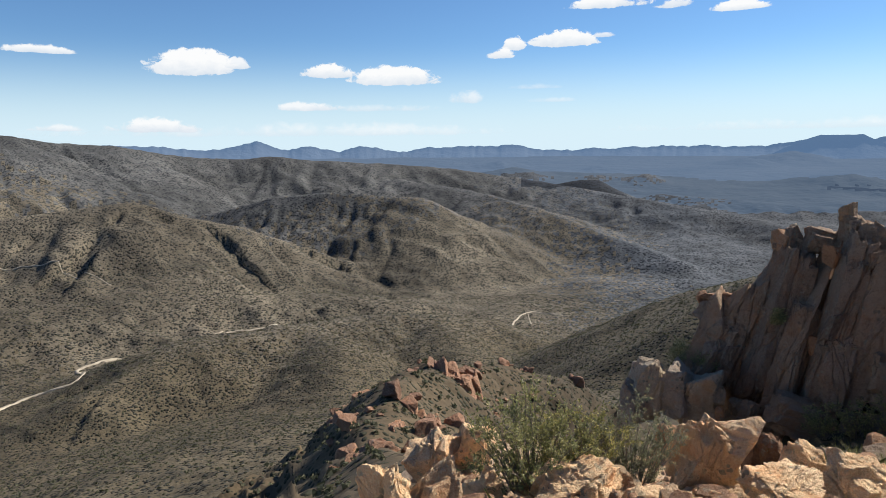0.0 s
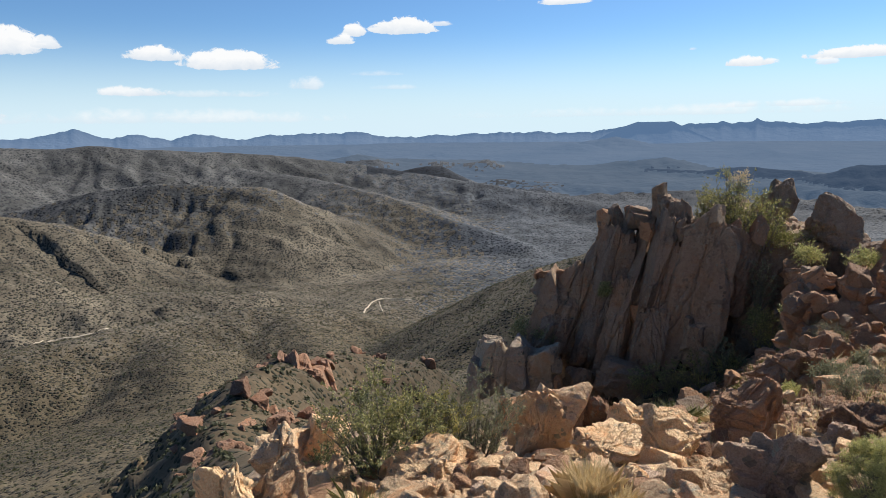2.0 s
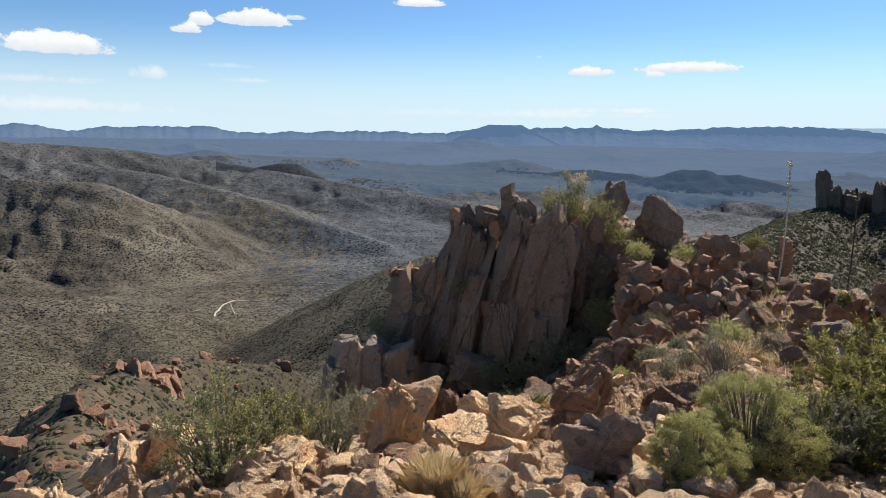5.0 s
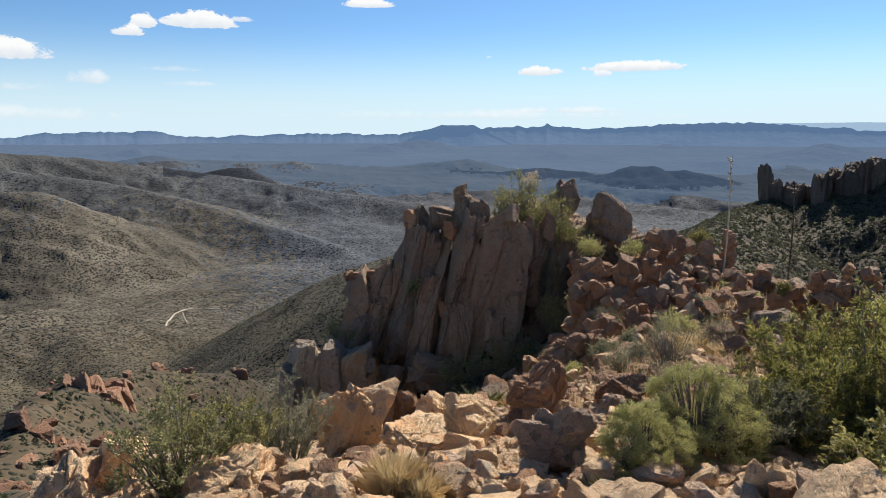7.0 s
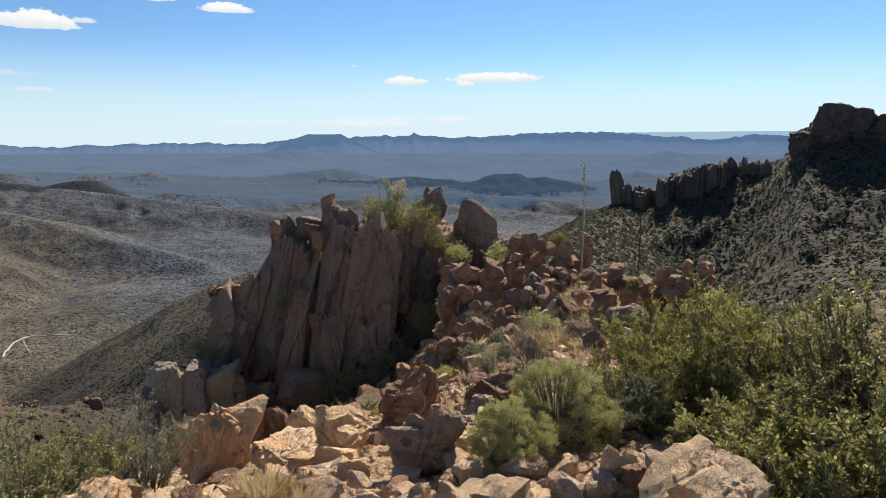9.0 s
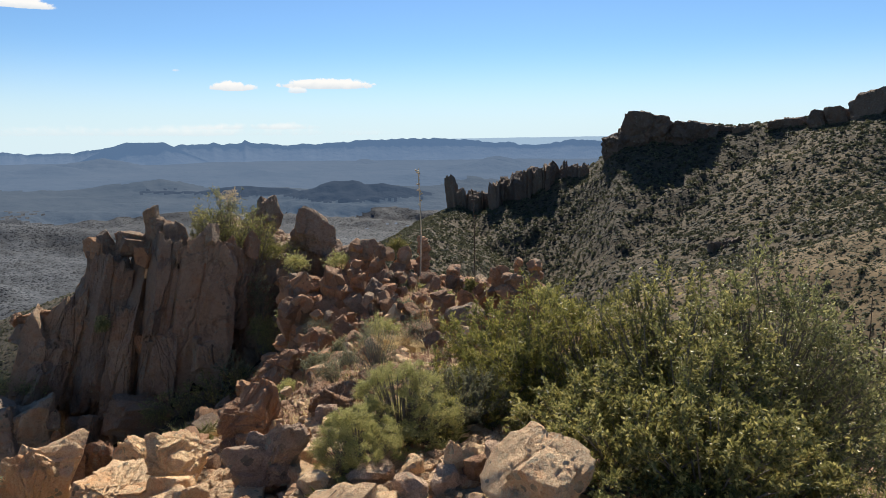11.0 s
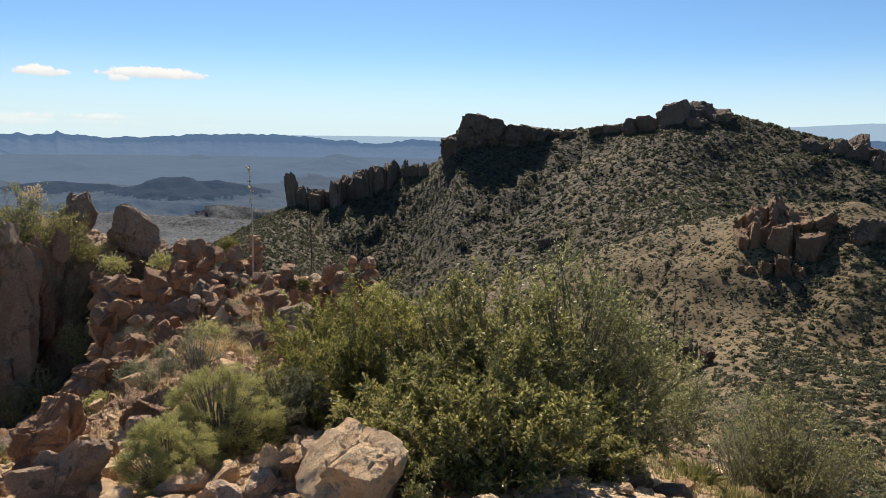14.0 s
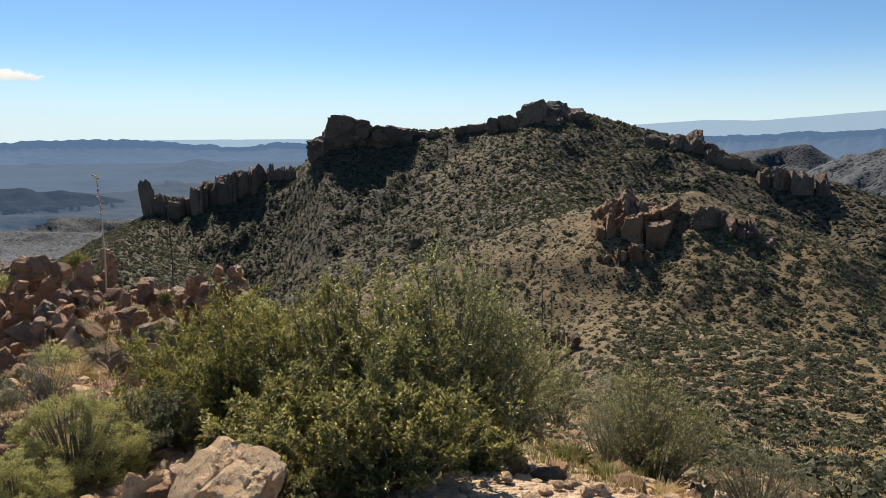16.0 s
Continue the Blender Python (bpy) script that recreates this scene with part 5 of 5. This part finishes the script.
for i, (az, top, d, w, n, word) in enumerate(OAKS):
    fresh = az < 40 and top > -18
    bush("scrub_oak", word, az, top, d, w * 1.12, LEAF_FRESH if fresh else LEAF_DARK if i in (4, 5) else LEAF_OAK, int(n * 0.95), 0.022 if fresh else 0.018, 0.27 if fresh else 0.42, 200 + i, stems=int(n / 230), twigs=7, tipped=0.25, skirt=0.42, rugged=0.3, group="scrub oaks beside the slab")
shrub("shrub", "bright green sprig at the foot of the scrub oak", 37.6, -27.6, 3.4, 0.2, LEAF_SAGE, 700, 0.012, 0.4, 10, clumps=5, twigs=6)
bush("shrub", "grey-green open shrub on the tan slope", 66.5, -18.5, 9.2, 1.75, LEAF_DARK, 18000, 0.019, 0.42, 11, stems=110, twigs=7, tipped=0.35, rugged=0.35)
bush("shrub", "grey-green shrub beside a barrel cactus", 63.5, -20.5, 9.0, 0.9, LEAF_GREY, 8000, 0.015, 0.42, 31, stems=60)
bush("shrub", "grey-green shrub low on the tan slope", 75.0, -22.8, 8.2, 1.2, LEAF_GREY, 10000, 0.014, 0.42, 12, stems=70)
shrub("shrub", "dull green shrub on the tan slope", 62.2, -17.8, 14, 1.5, LEAF_GREY, 5000, 0.022, 0.5, 13, clumps=10)
shrub("shrub", "dark shrub below a rock outcrop", 57.5, -16.6, 28, 3.0, LEAF_DARK, 5000, 0.045, 0.5, 14, clumps=12)
# plants of the crag and of the rubble
bush("shrub", "dull green bush on top of the crag", 4.4, -3.7, 20.0, 1.7, LEAF_DARK, 5000, 0.03, 0.36, 16, foot=-8.6, stems=60)
bush("shrub", "dull green bush against the crag's slabs", 2.7, -4.9, 19.4, 1.3, LEAF_OAK, 4000, 0.03, 0.36, 18, foot=-8.8, stems=50)
bush("shrub", "olive bush below perched boulders", 6.4, -5.4, 19.2, 1.5, LEAF_OAK, 4500, 0.03, 0.36, 19, foot=-9.6, stems=50)
shrub("shrub", "yellowish dry top of a bush on the crag", 4.6, -3.3, 20.2, 0.9, GRASS, 500, 0.04, 0.15, 17, clumps=6, foot=-5.0, up=0.9)
for i, (az, top, d, w, foot) in enumerate(((8.2, -7.0, 19.4, 1.2, -10), (9.6, -8.3, 18.6, 0.9, -11), (13.2, -8.5, 16.6, 0.8, -10.6), (18.3, -7.7, 17.0, 0.8, -9.4), (19.7, -11.0, 14.2, 0.55, -13.2), (22.6, -12.2, 12.3, 0.4, -13.4), (24.9, -11.5, 12.3, 0.36, -12.8), (31.5, -11.6, 11.5, 0.6, -14.5), (33.0, -12.4, 10.5, 0.7, -16))):
    shrub("cushion_shrub", "pale green cushion shrub among red rubble", az, top, d, w, LEAF_SAGE if i % 3 else GREEN_GRASS, 1600, 0.028, 0.4, 40 + i, clumps=7, twigs=6, foot=foot, group="cushion shrubs on the ridge")
for i, (az, top, d, w) in enumerate(((16.6, -14.4, 8.2, 0.85), (11.5, -13.6, 12.5, 0.75), (14.0, -16.5, 8.8, 0.6), (20.5, -14.0, 9.5, 0.7), (26.5, -8.2, 19.5, 1.6), (24.0, -8.5, 20.5, 1.5), (12.5, -17.5, 8.2, 0.5))):
    shrub("twiggy_shrub", "bare grey twiggy shrub with few leaves", az, top, d, w, LEAF_GREY, 1500, 0.012, 0.35, 60 + i, clumps=16, twigs=110, fill=0.8, stem=0.006, sprawl=0.3, group="bare shrubs on the ridge")
for i, (az, top, d, w, foot) in enumerate(((-12.5, -15.5, 19.0, 0.9, -18.5), (-10.6, -16.2, 18.6, 0.8, -19), (6.6, -12.5, 18.0, 0.9, -17), (5.0, -17.3, 17.0, 0.9, -20.5), (-5.5, -12.6, 18.0, 0.4, -14.5), (9.0, -12.5, 15.5, 0.6, -16))):
    shrub("shrub", "dull green shrub rooted in a cleft of the crag", az, top, d, w, LEAF_DARK, 1800, 0.026, 0.4, 80 + i, clumps=7, twigs=10, foot=foot, group="shrubs on the crag")


for i, (az, top, d, w, foot) in enumerate(((0.6, -18.6, 16.8, 1.2, -21.4), (2.6, -18.0, 16.6, 1.3, -21.0), (4.4, -17.0, 17.0, 1.0, -20.0), (-1.8, -19.4, 16.6, 1.0, -21.6), (7.4, -14.2, 17.6, 0.9, -17.5), (6.6, -10.6, 18.6, 0.8, -14.0))):
    bush("shrub", "dull green shrub at the foot of the crag", az, top, d, w, (LEAF_DARK, LEAF_OAK, LEAF_GREY)[i % 3], 2600, 0.026, 0.36, 90 + i, foot=foot, stems=34, group="shrubs at the crag's foot")
bare = random.Random(12)
for i in range(30):
    az, d = bare.uniform(8, 32), bare.uniform(6.8, 14.5)
    g = math.degrees(math.atan2(ground_at(d * math.sin(radians(az)), d * math.cos(radians(az))) - EYE, d))
    tall = bare.uniform(0.2, 0.5)
    top = math.degrees(math.atan(math.tan(radians(g)) + tall / d))
    if i % 2:
        shrub("twiggy_shrub", "bare grey twiggy shrub with few leaves", az, top, d, tall * bare.uniform(1.2, 2), LEAF_GREY, 1100, 0.013, 0.35, 300 + i, clumps=12, twigs=80, fill=0.8, stem=0.006, sprawl=0.3, group="bare shrubs on the ridge")
    else:
        shrub("cushion_shrub", "pale green cushion shrub among red rubble", az, top, d, tall * bare.uniform(1.2, 1.8), LEAF_SAGE if i % 4 else LEAF_GREY, 1500, 0.018, 0.4, 300 + i, clumps=8, twigs=12, group="cushion shrubs on the ridge")


def tuft(name, label, az, d, w, h, count, mat, seed, group=""):
    """A tuft of grass: blades that fan from one root."""
    rng = np.random.RandomState(seed)
    p = spot(az, 0, d)
    g = ground_at(p.x, p.y)
    a = rng.uniform(0, 2 * np.pi, count)
    base = np.stack([np.cos(a), np.sin(a), 0 * a], -1) * (rng.rand(count, 1) ** 0.5 * w * 0.3)
    out = np.stack([np.cos(a), np.sin(a), 0 * a], -1) * (rng.rand(count, 1) ** 1.3 * w * 0.4)
    hh = h * rng.uniform(0.5, 1.0, (count, 1))
    side = np.stack([-np.sin(a), np.cos(a), 0 * a], -1) * 0.0014 * max(d / 4.5, 1)
    up = np.array([0, 0, 1.0])
    out = out + rng.normal(0, 0.12, (count, 3)) * np.array([w, w, 0])
    mid = base + out * 0.45 + up * hh * 0.62
    tip = base + out * 1.25 + up * hh * rng.uniform(0.7, 1.0, (count, 1))
    v = np.stack([base - side - up * 0.03, base + side - up * 0.03, mid + side * 0.8, tip, mid - side * 0.8], 1).reshape(-1, 3) + np.array([p.x, p.y, g])
    f = np.arange(count * 5).reshape(-1, 5)
    return tagged(sheet(name, v, f, [mat], smooth=False), label, "grass", group)


tuft("grass_tuft", "yellow-green grass tuft on the tan slope", 58.3, 9.0, 0.45, 0.2, 900, GREEN_GRASS, 70)
tuft("grass_tuft", "dry golden grass tuft between pink rocks", -7.3, 3.85, 0.30, 0.34, 3200, GRASS, 1)
tuft("grass_tuft", "dry golden grass tuft between pink rocks", -5.0, 3.75, 0.24, 0.28, 1400, GRASS, 2)
tuft("grass_tuft", "thin grey-green grass at the edge of the rocks", -27.5, 4.1, 0.45, 0.2, 300, GREEN_GRASS, 3)
for i, (az, d, w, h, m) in enumerate(((0.3, 9.0, 0.7, 0.34, GREEN_GRASS), (2.6, 9.4, 0.6, 0.3, GREEN_GRASS), (-1.6, 8.8, 0.45, 0.28, GREEN_GRASS), (3.9, 8.6, 0.4, 0.26, GRASS), (11.2, 10.5, 0.5, 0.3, GRASS), (7.0, 10.0, 0.5, 0.3, GREEN_GRASS),
                                      (18.5, 9.3, 0.5, 0.25, GRASS), (15.0, 10.8, 0.5, 0.25, GRASS), (21.5, 8.6, 0.5, 0.25, GRASS), (60.0, 8.0, 0.4, 0.18, GREEN_GRASS), (63.0, 7.2, 0.35, 0.16, GREEN_GRASS), (57.0, 9.5, 0.4, 0.24, GRASS), (68.0, 7.0, 0.3, 0.16, GRASS), (23.0, 4.9, 0.3, 0.18, GREEN_GRASS), (13.0, 3.9, 0.25, 0.12, GREEN_GRASS))):
    tuft("grass_tuft", "yellow-green grass tuft among rocks" if m is GREEN_GRASS else "dry golden grass tuft among rocks", az, d, w, h, 600, m, 10 + i, "grass tufts on the ridge")


def meadow(name, label, count, az0, az1, d0, d1, h, mat, seed):
    rng = np.random.RandomState(seed)
    a, d = np.radians(rng.uniform(az0, az1, count)), np.sqrt(rng.uniform(d0**2, d1**2, count))
    x, y = d * np.sin(a), d * np.cos(a)
    keep = fractal(x, y, 2.5, 3, seed) > -0.05
    x, y, d = x[keep], y[keep], d[keep]
    n = len(x)
    b = np.stack([x, y, land(x, y) - 0.02], -1)
    t = rng.uniform(0, 6.28, n)
    s = np.stack([np.cos(t), np.sin(t), 0 * t], -1) * (0.004 * np.maximum(d / 6, 1))[:, None]
    tip = b + rng.normal(0, 0.35, (n, 3)) * h + np.array([0, 0, 1]) * (h * rng.uniform(0.6, 1.3, n))[:, None]
    v = np.stack([b - s, b + s, tip], 1).reshape(-1, 3)
    return tagged(sheet(name, v, np.arange(n * 3).reshape(-1, 3), [mat], smooth=False), label, "grass", kind="stuff")


meadow("dry_grass", "thin dry golden grass on the slope", 30000, 48, 92, 5, 40, 0.16, GRASS, 1)
meadow("green_grass", "yellow-green grass beside the scrub oaks", 9000, 52, 66, 5, 12, 0.14, GREEN_GRASS, 5)
meadow("dry_grass", "thin dry grass among the rubble", 14000, 3, 34, 6.5, 14, 0.13, GRASS, 2)
meadow("green_grass", "thin yellow-green grass among the rubble", 12000, -4, 36, 7, 16, 0.16, GREEN_GRASS, 3)


def stalk(name, label, az, d, top, mat, r, buds, seed):
    rng = np.random.RandomState(seed)
    p = spot(az, top, d)
    g = ground_at(p.x, p.y)
    root = thing(name, (p.x, p.y, g), label, "plant stalk")
    h = p.z - g
    u = np.linspace(0, 1, 14)
    pts = np.stack([0.02 * h * np.sin(u * 3), 0 * u, u * h - 0.05], -1)
    ob = sheet("stem", *tube(pts, r, r * 0.4, 6), [mat])
    ob.parent = root
    pieces = []
    for _ in range(buds):
        z = h * (1 - 0.3 * rng.rand() ** 1.5)
        a = rng.uniform(0, 6.28)
        q = np.array([0.02 * h * math.sin(z / h * 3), 0, z])
        e = q + np.array([math.cos(a), math.sin(a), 0.5]) * h * 0.025 * rng.uniform(0.5, 1)
        pieces.append(tube([q, (q + e) / 2, e], r * 0.5, r * 0.9, 5))
    if pieces:
        b = tagged(sheet("dry_buds", *joined(pieces), [mat]), kind="stuff")
        b.parent = root


stalk("agave_stalk", "tall thin pale dry agave stalk above the rubble", 20.3, 16.0, -2.1, STALK, 0.024, 14, 1)
stalk("dead_stalk", "thin dark dead agave stalk beyond the rubble", 24.9, 21.0, -3.8, DEADWOOD, 0.03, 9, 2)
for i, (az, d, top) in enumerate(((50.5, 60, -13.2), (52.0, 66, -12.4), (53.0, 70, -12.0), (54.6, 60, -12.6), (55.6, 75, -11.2), (56.5, 58, -12.7), (51.2, 72, -12.6))):
    stalk("dead_stalk", "thin dark dead stalk standing on the tan slope", az, d, top, DEADWOOD, 0.09, 4, 10 + i)

# barrel cactus and prickly pear on the slope
def barrel(az, d, w, h):
    p = spot(az, 0, d)
    g = ground_at(p.x, p.y)
    th, k = np.linspace(0, 2 * np.pi, 72, endpoint=False), np.linspace(0, 1, 14)
    tt, kk = np.meshgrid(th, k)
    rr = w * 0.5 * (1 + 0.09 * np.cos(tt * 18)) * np.sqrt(np.clip(1 - (2 * kk * 0.93 - 0.86) ** 2, 0.02, 1))
    v = np.stack([rr * np.cos(tt), rr * np.sin(tt), kk * h - 0.03], -1).reshape(-1, 3)
    root = thing("barrel_cactus", (p.x, p.y, g), "small ribbed yellow-green barrel cactus on the slope", "cactus")
    ob = sheet("ribbed_body", v, grid_faces(14, 72, True), [CACTUS])
    ob.parent = root
    rng = np.random.RandomState(5)
    pieces = []
    for _ in range(160):
        a, z = rng.randint(18) * 2 * np.pi / 18, rng.uniform(0.15, 1.0)
        r0 = w * 0.54 * math.sqrt(max(1 - (2 * z * 0.93 - 0.86) ** 2, 0.02))
        q = np.array([r0 * math.cos(a), r0 * math.sin(a), z * h - 0.03])
        e = q + np.array([math.cos(a + rng.uniform(-.6, .6)), math.sin(a + rng.uniform(-.6, .6)), rng.uniform(-0.2, 0.9)]) * 0.035
        pieces.append(tube([q, (q + e) / 2, e], 0.002, 0.001, 3))
    sp = tagged(sheet("spines", *joined(pieces), [STALK]), kind="stuff")
    sp.parent = root


barrel(59.4, 10.4, 0.24, 0.27)


def prickly_pear(az, d, size, pads, seed):
    rng = np.random.RandomState(seed)
    p = spot(az, 0, d)
    g = ground_at(p.x, p.y)
    root = thing("prickly_pear", (p.x, p.y, g), "grey-green prickly pear with flat round pads", "cactus")
    v0, f0 = ICO[2]
    spots = [np.array([0, 0, size * 0.4])]
    for i in range(pads):
        q = spots[rng.randint(len(spots))] if i else spots[0]
        t = rng.uniform(0, 6.28)
        c = q + (np.array([math.cos(t), math.sin(t), 0]) * 0.6 + np.array([0, 0, rng.uniform(0.1, 0.9)])) * size * 0.8 if i else q
        c[2] = max(c[2], size * 0.35)
        spots.append(c)
        me = bpy.data.meshes.new("pad")
        me.from_pydata((v0 * [0.5, 0.1, 0.62]).tolist(), [], f0.tolist())
        me.polygons.foreach_set("use_smooth", np.ones(len(f0), bool))
        me.materials.append(PAD)
        o = new("pad", me)
        o.parent = root
        o.matrix_basis = sized(pose(*c, rng.uniform(-25, 25), rng.uniform(-30, 30), rng.uniform(0, 180)), size, size, size)


prickly_pear(70.3, 9.0, 0.16, 9, 1)
prickly_pear(72.5, 10.5, 0.15, 7, 2)


def scrub(name, label, count, az0, az1, d0, d1, small, large, blades, seed, mat=SCRUB, thick=0.0, tall=0.8):
    """Scrub past counting: ragged domes of leafy sprays, as one."""
    rng = np.random.RandomState(seed)
    a, d = np.radians(rng.uniform(az0, az1, count)), np.sqrt(rng.uniform(d0**2, d1**2, count))
    x, y = d * np.sin(a), d * np.cos(a)
    dens = fractal(x, y, 60, 4, seed + 50)
    keep = dens + rng.uniform(-0.5, 0.5, count) > thick
    x, y = x[keep], y[keep]
    n = len(x)
    z = land(x, y)
    s = (small + (large - small) * rng.rand(n) ** 2)[:, None, None]
    dv = rng.normal(0, 1, (n, blades, 3))
    dv[..., 2] = np.abs(dv[..., 2])
    dv /= np.linalg.norm(dv, axis=2, keepdims=True)
    c = dv * s * 0.36 * rng.uniform(0.5, 1.05, (n, blades, 1)) * np.array([1, 1, tall])
    nn = dv + rng.normal(0, 0.5, (n, blades, 3))
    t = np.cross(nn, rng.normal(0, 1, (n, blades, 3)))
    t /= np.linalg.norm(t, axis=2, keepdims=True) + 1e-9
    b = np.cross(nn, t)
    b /= np.linalg.norm(b, axis=2, keepdims=True) + 1e-9
    k = s * (1.5 / math.sqrt(blades)) * rng.uniform(0.6, 1.2, (n, blades, 1)) * 0.5
    v = np.stack([c + t * k, c - t * k * 0.5 + b * k * 0.87, c - t * k * 0.5 - b * k * 0.87], 2) + np.stack([x, y, z], -1)[:, None, None, :]
    return tagged(sheet(name, v.reshape(-1, 3), np.arange(n * blades * 3).reshape(-1, 3), [mat], smooth=False), label, "scrub", kind="stuff")


scrub("scrub", "grey-green shrubs dotted over the tan slope", 4200, 50, 96, 12, 60, 0.3, 1.1, 45, 1, thick=-0.15)
scrub("scrub", "grey-green shrubs crowding the slope below the shoulder", 6000, 62, 96, 20, 115, 0.6, 1.8, 36, 6, thick=-0.5)
scrub("scrub", "grey-green shrubs on the near shoulder", 11000, 44, 96, 50, 170, 0.5, 1.6, 22, 2, thick=-0.1)
scrub("scrub", "small tan-green bushes between the shrubs", 24000, 44, 96, 14, 160, 0.2, 0.75, 12, 9, LEAF_GREY, thick=-0.2)
scrub("scrub", "low scrub in the gap behind the thicket", 3000, 14, 56, 20, 140, 0.4, 1.5, 24, 7, thick=-0.3)
scrub("scrub", "dark scrub covering the long ridge", 74000, 14, 96, 130, 420, 0.8, 2.7, 11, 3, thick=-0.5)
scrub("scrub", "scrub on the steep slope under the summit", 6000, -75, 14, 20, 260, 0.4, 1.7, 14, 4, thick=-0.2)
scrub("scrub", "low dark scrub on the brown spur", 2600, -44, -16, 18, 120, 0.3, 1.2, 20, 8, thick=-0.3)
scrub("scrub", "grey scrub speckling the rolling valley hills", 50000, -78, 0, 260, 1000, 1.2, 2.5, 6, 5, thick=-0.3)


# ---- roads of the valley ----
def road(label, width, *line):
    """A dirt road laid on the land; line: (bearing, distance)."""
    p = np.array([(d * math.sin(radians(az)), d * math.cos(radians(az))) for az, d in line])
    s = np.r_[0, np.cumsum(np.hypot(*np.diff(p, axis=0).T))]
    u = np.arange(0, s[-1], 5.0)
    c = np.stack([np.interp(u, s, p[:, k]) for k in (0, 1)], -1)
    for _ in range(6):
        c[1:-1] = (c[:-2] + 2 * c[1:-1] + c[2:]) / 4
    t = np.gradient(c, axis=0)
    t /= np.linalg.norm(t, axis=1, keepdims=True)
    n = np.stack([-t[:, 1], t[:, 0]], -1)
    rows = []
    for k in (-0.6, -0.38, 0.38, 0.6):
        q = c + n * width * k
        rows.append(np.column_stack([q, land(q[:, 0], q[:, 1]) + (0.8 if abs(k) < 0.4 else -0.8)]))
    v = np.stack(rows, 1).reshape(-1, 3)
    ob = sheet("road", v, grid_faces(len(c), 4), [DIRT_ROAD])
    return tagged(ob, label, "road", kind="structure")


road("pale winding dirt road on the valley floor", 3.6, (-72, 620), (-68.7, 637), (-67.2, 665), (-65.1, 684), (-62.4, 663), (-61.6, 685), (-61.7, 735), (-62.5, 746), (-61.1, 754), (-58.9, 768), (-56.2, 737))
road("pale dirt road over the crest of a rolling hill", 3.0, (-53.0, 780), (-52.2, 796), (-50.9, 816), (-49.0, 810), (-46.2, 813))
road("pale dirt road bend on the valley flats", 2.4, (-26.2, 801), (-25.6, 862), (-24.5, 898), (-21.6, 861))
road("short pale side track on the valley flats", 1.2, (-24.8, 874), (-24.5, 802))
road("faint dirt track at the foot of the hills", 0.9, (-68, 1075), (-66.3, 1068), (-64.2, 1041), (-61.7, 999), (-59.0, 956))

# ---- clouds ----
def cloud(az, el, w, h, dense=1.0, edge=0.25):
    """A cloud of the sky backdrop, w by h degrees."""
    d = 4700
    p = spot(az, el, d)
    me = bpy.data.meshes.new("cloud")
    n = 9
    g = np.linspace(-1, 1, n)
    v = [(x, y, 0.12 * (2 - x * x - y * y)) for y in g for x in g]
    me.from_pydata(v, [], grid_faces(n, n).tolist())
    me.materials.append(CLOUD)
    ob = new("cloud", me)
    ob.matrix_world = sized(look(p, (0, 0, EYE)) @ pose(0, 0, 0, 0, 180, 0), d * radians(w) * 0.62, d * radians(h) * 0.62, 60)
    ob.color = (dense, edge, 0, 1)
    ob.visible_shadow = False
    tagged(ob, "white cloud in the blue sky", "cloud", kind="structure")


for az, el, w, h, dense, edge in (
        (-62.5, 6.95, 4.6, 0.9, 0.95, 0.3), (-52.3, 6.4, 6.4, 2.8, 1, 0.25), (-48.7, 6.45, 1.8, 1.3, 0.9, 0.3), (-41.7, 5.9, 5.2, 1.6, 1, 0.25), (-36.2, 5.5, 8.0, 2.0, 1, 0.25), (-43.0, 3.1, 6.5, 1.0, 0.85, 0.5),
        (-38, 3.0, 14, 0.9, 0.45, 0.8), (-30.1, 3.8, 3.0, 1.6, 0.6, 0.7), (-55.0, 1.55, 8.0, 1.6, 0.95, 0.4), (-62, 1.4, 4, 0.8, 0.7, 0.6), (-27.3, 7.3, 2.2, 1.4, 1, 0.3), (-26.2, 8.0, 2.2, 1.5, 1, 0.25),
        (-22.2, 8.3, 5.6, 1.9, 1, 0.2), (-18.9, 8.5, 2.0, 0.7, 0.8, 0.4), (-18.5, 10.9, 7.0, 1.4, 1, 0.3), (-13.6, 10.6, 3.4, 1.4, 0.95, 0.3), (-9.0, 10.0, 4.2, 1.0, 1, 0.3), (5.0, 4.75, 3.8, 1.1, 1, 0.3), (12.6, 5.0, 8.2, 1.2, 1, 0.25), (10.2, 4.5, 1.8, 0.9, 0.8, 0.4),
        (1.0, 5.9, 0.8, 0.4, 0.6, 0.5), (-45, 1.2, 40, 1.6, 0.55, 1.0), (0, 1.2, 40, 1.2, 0.5, 1.0), (8, 1.6, 12, 0.8, 0.6, 0.8), (-24.5, 4.6, 5, 0.6, 0.35, 0.9), (-23, 3.5, 4, 0.6, 0.4, 0.9)):
    cloud(az, el, w, h, dense, edge)
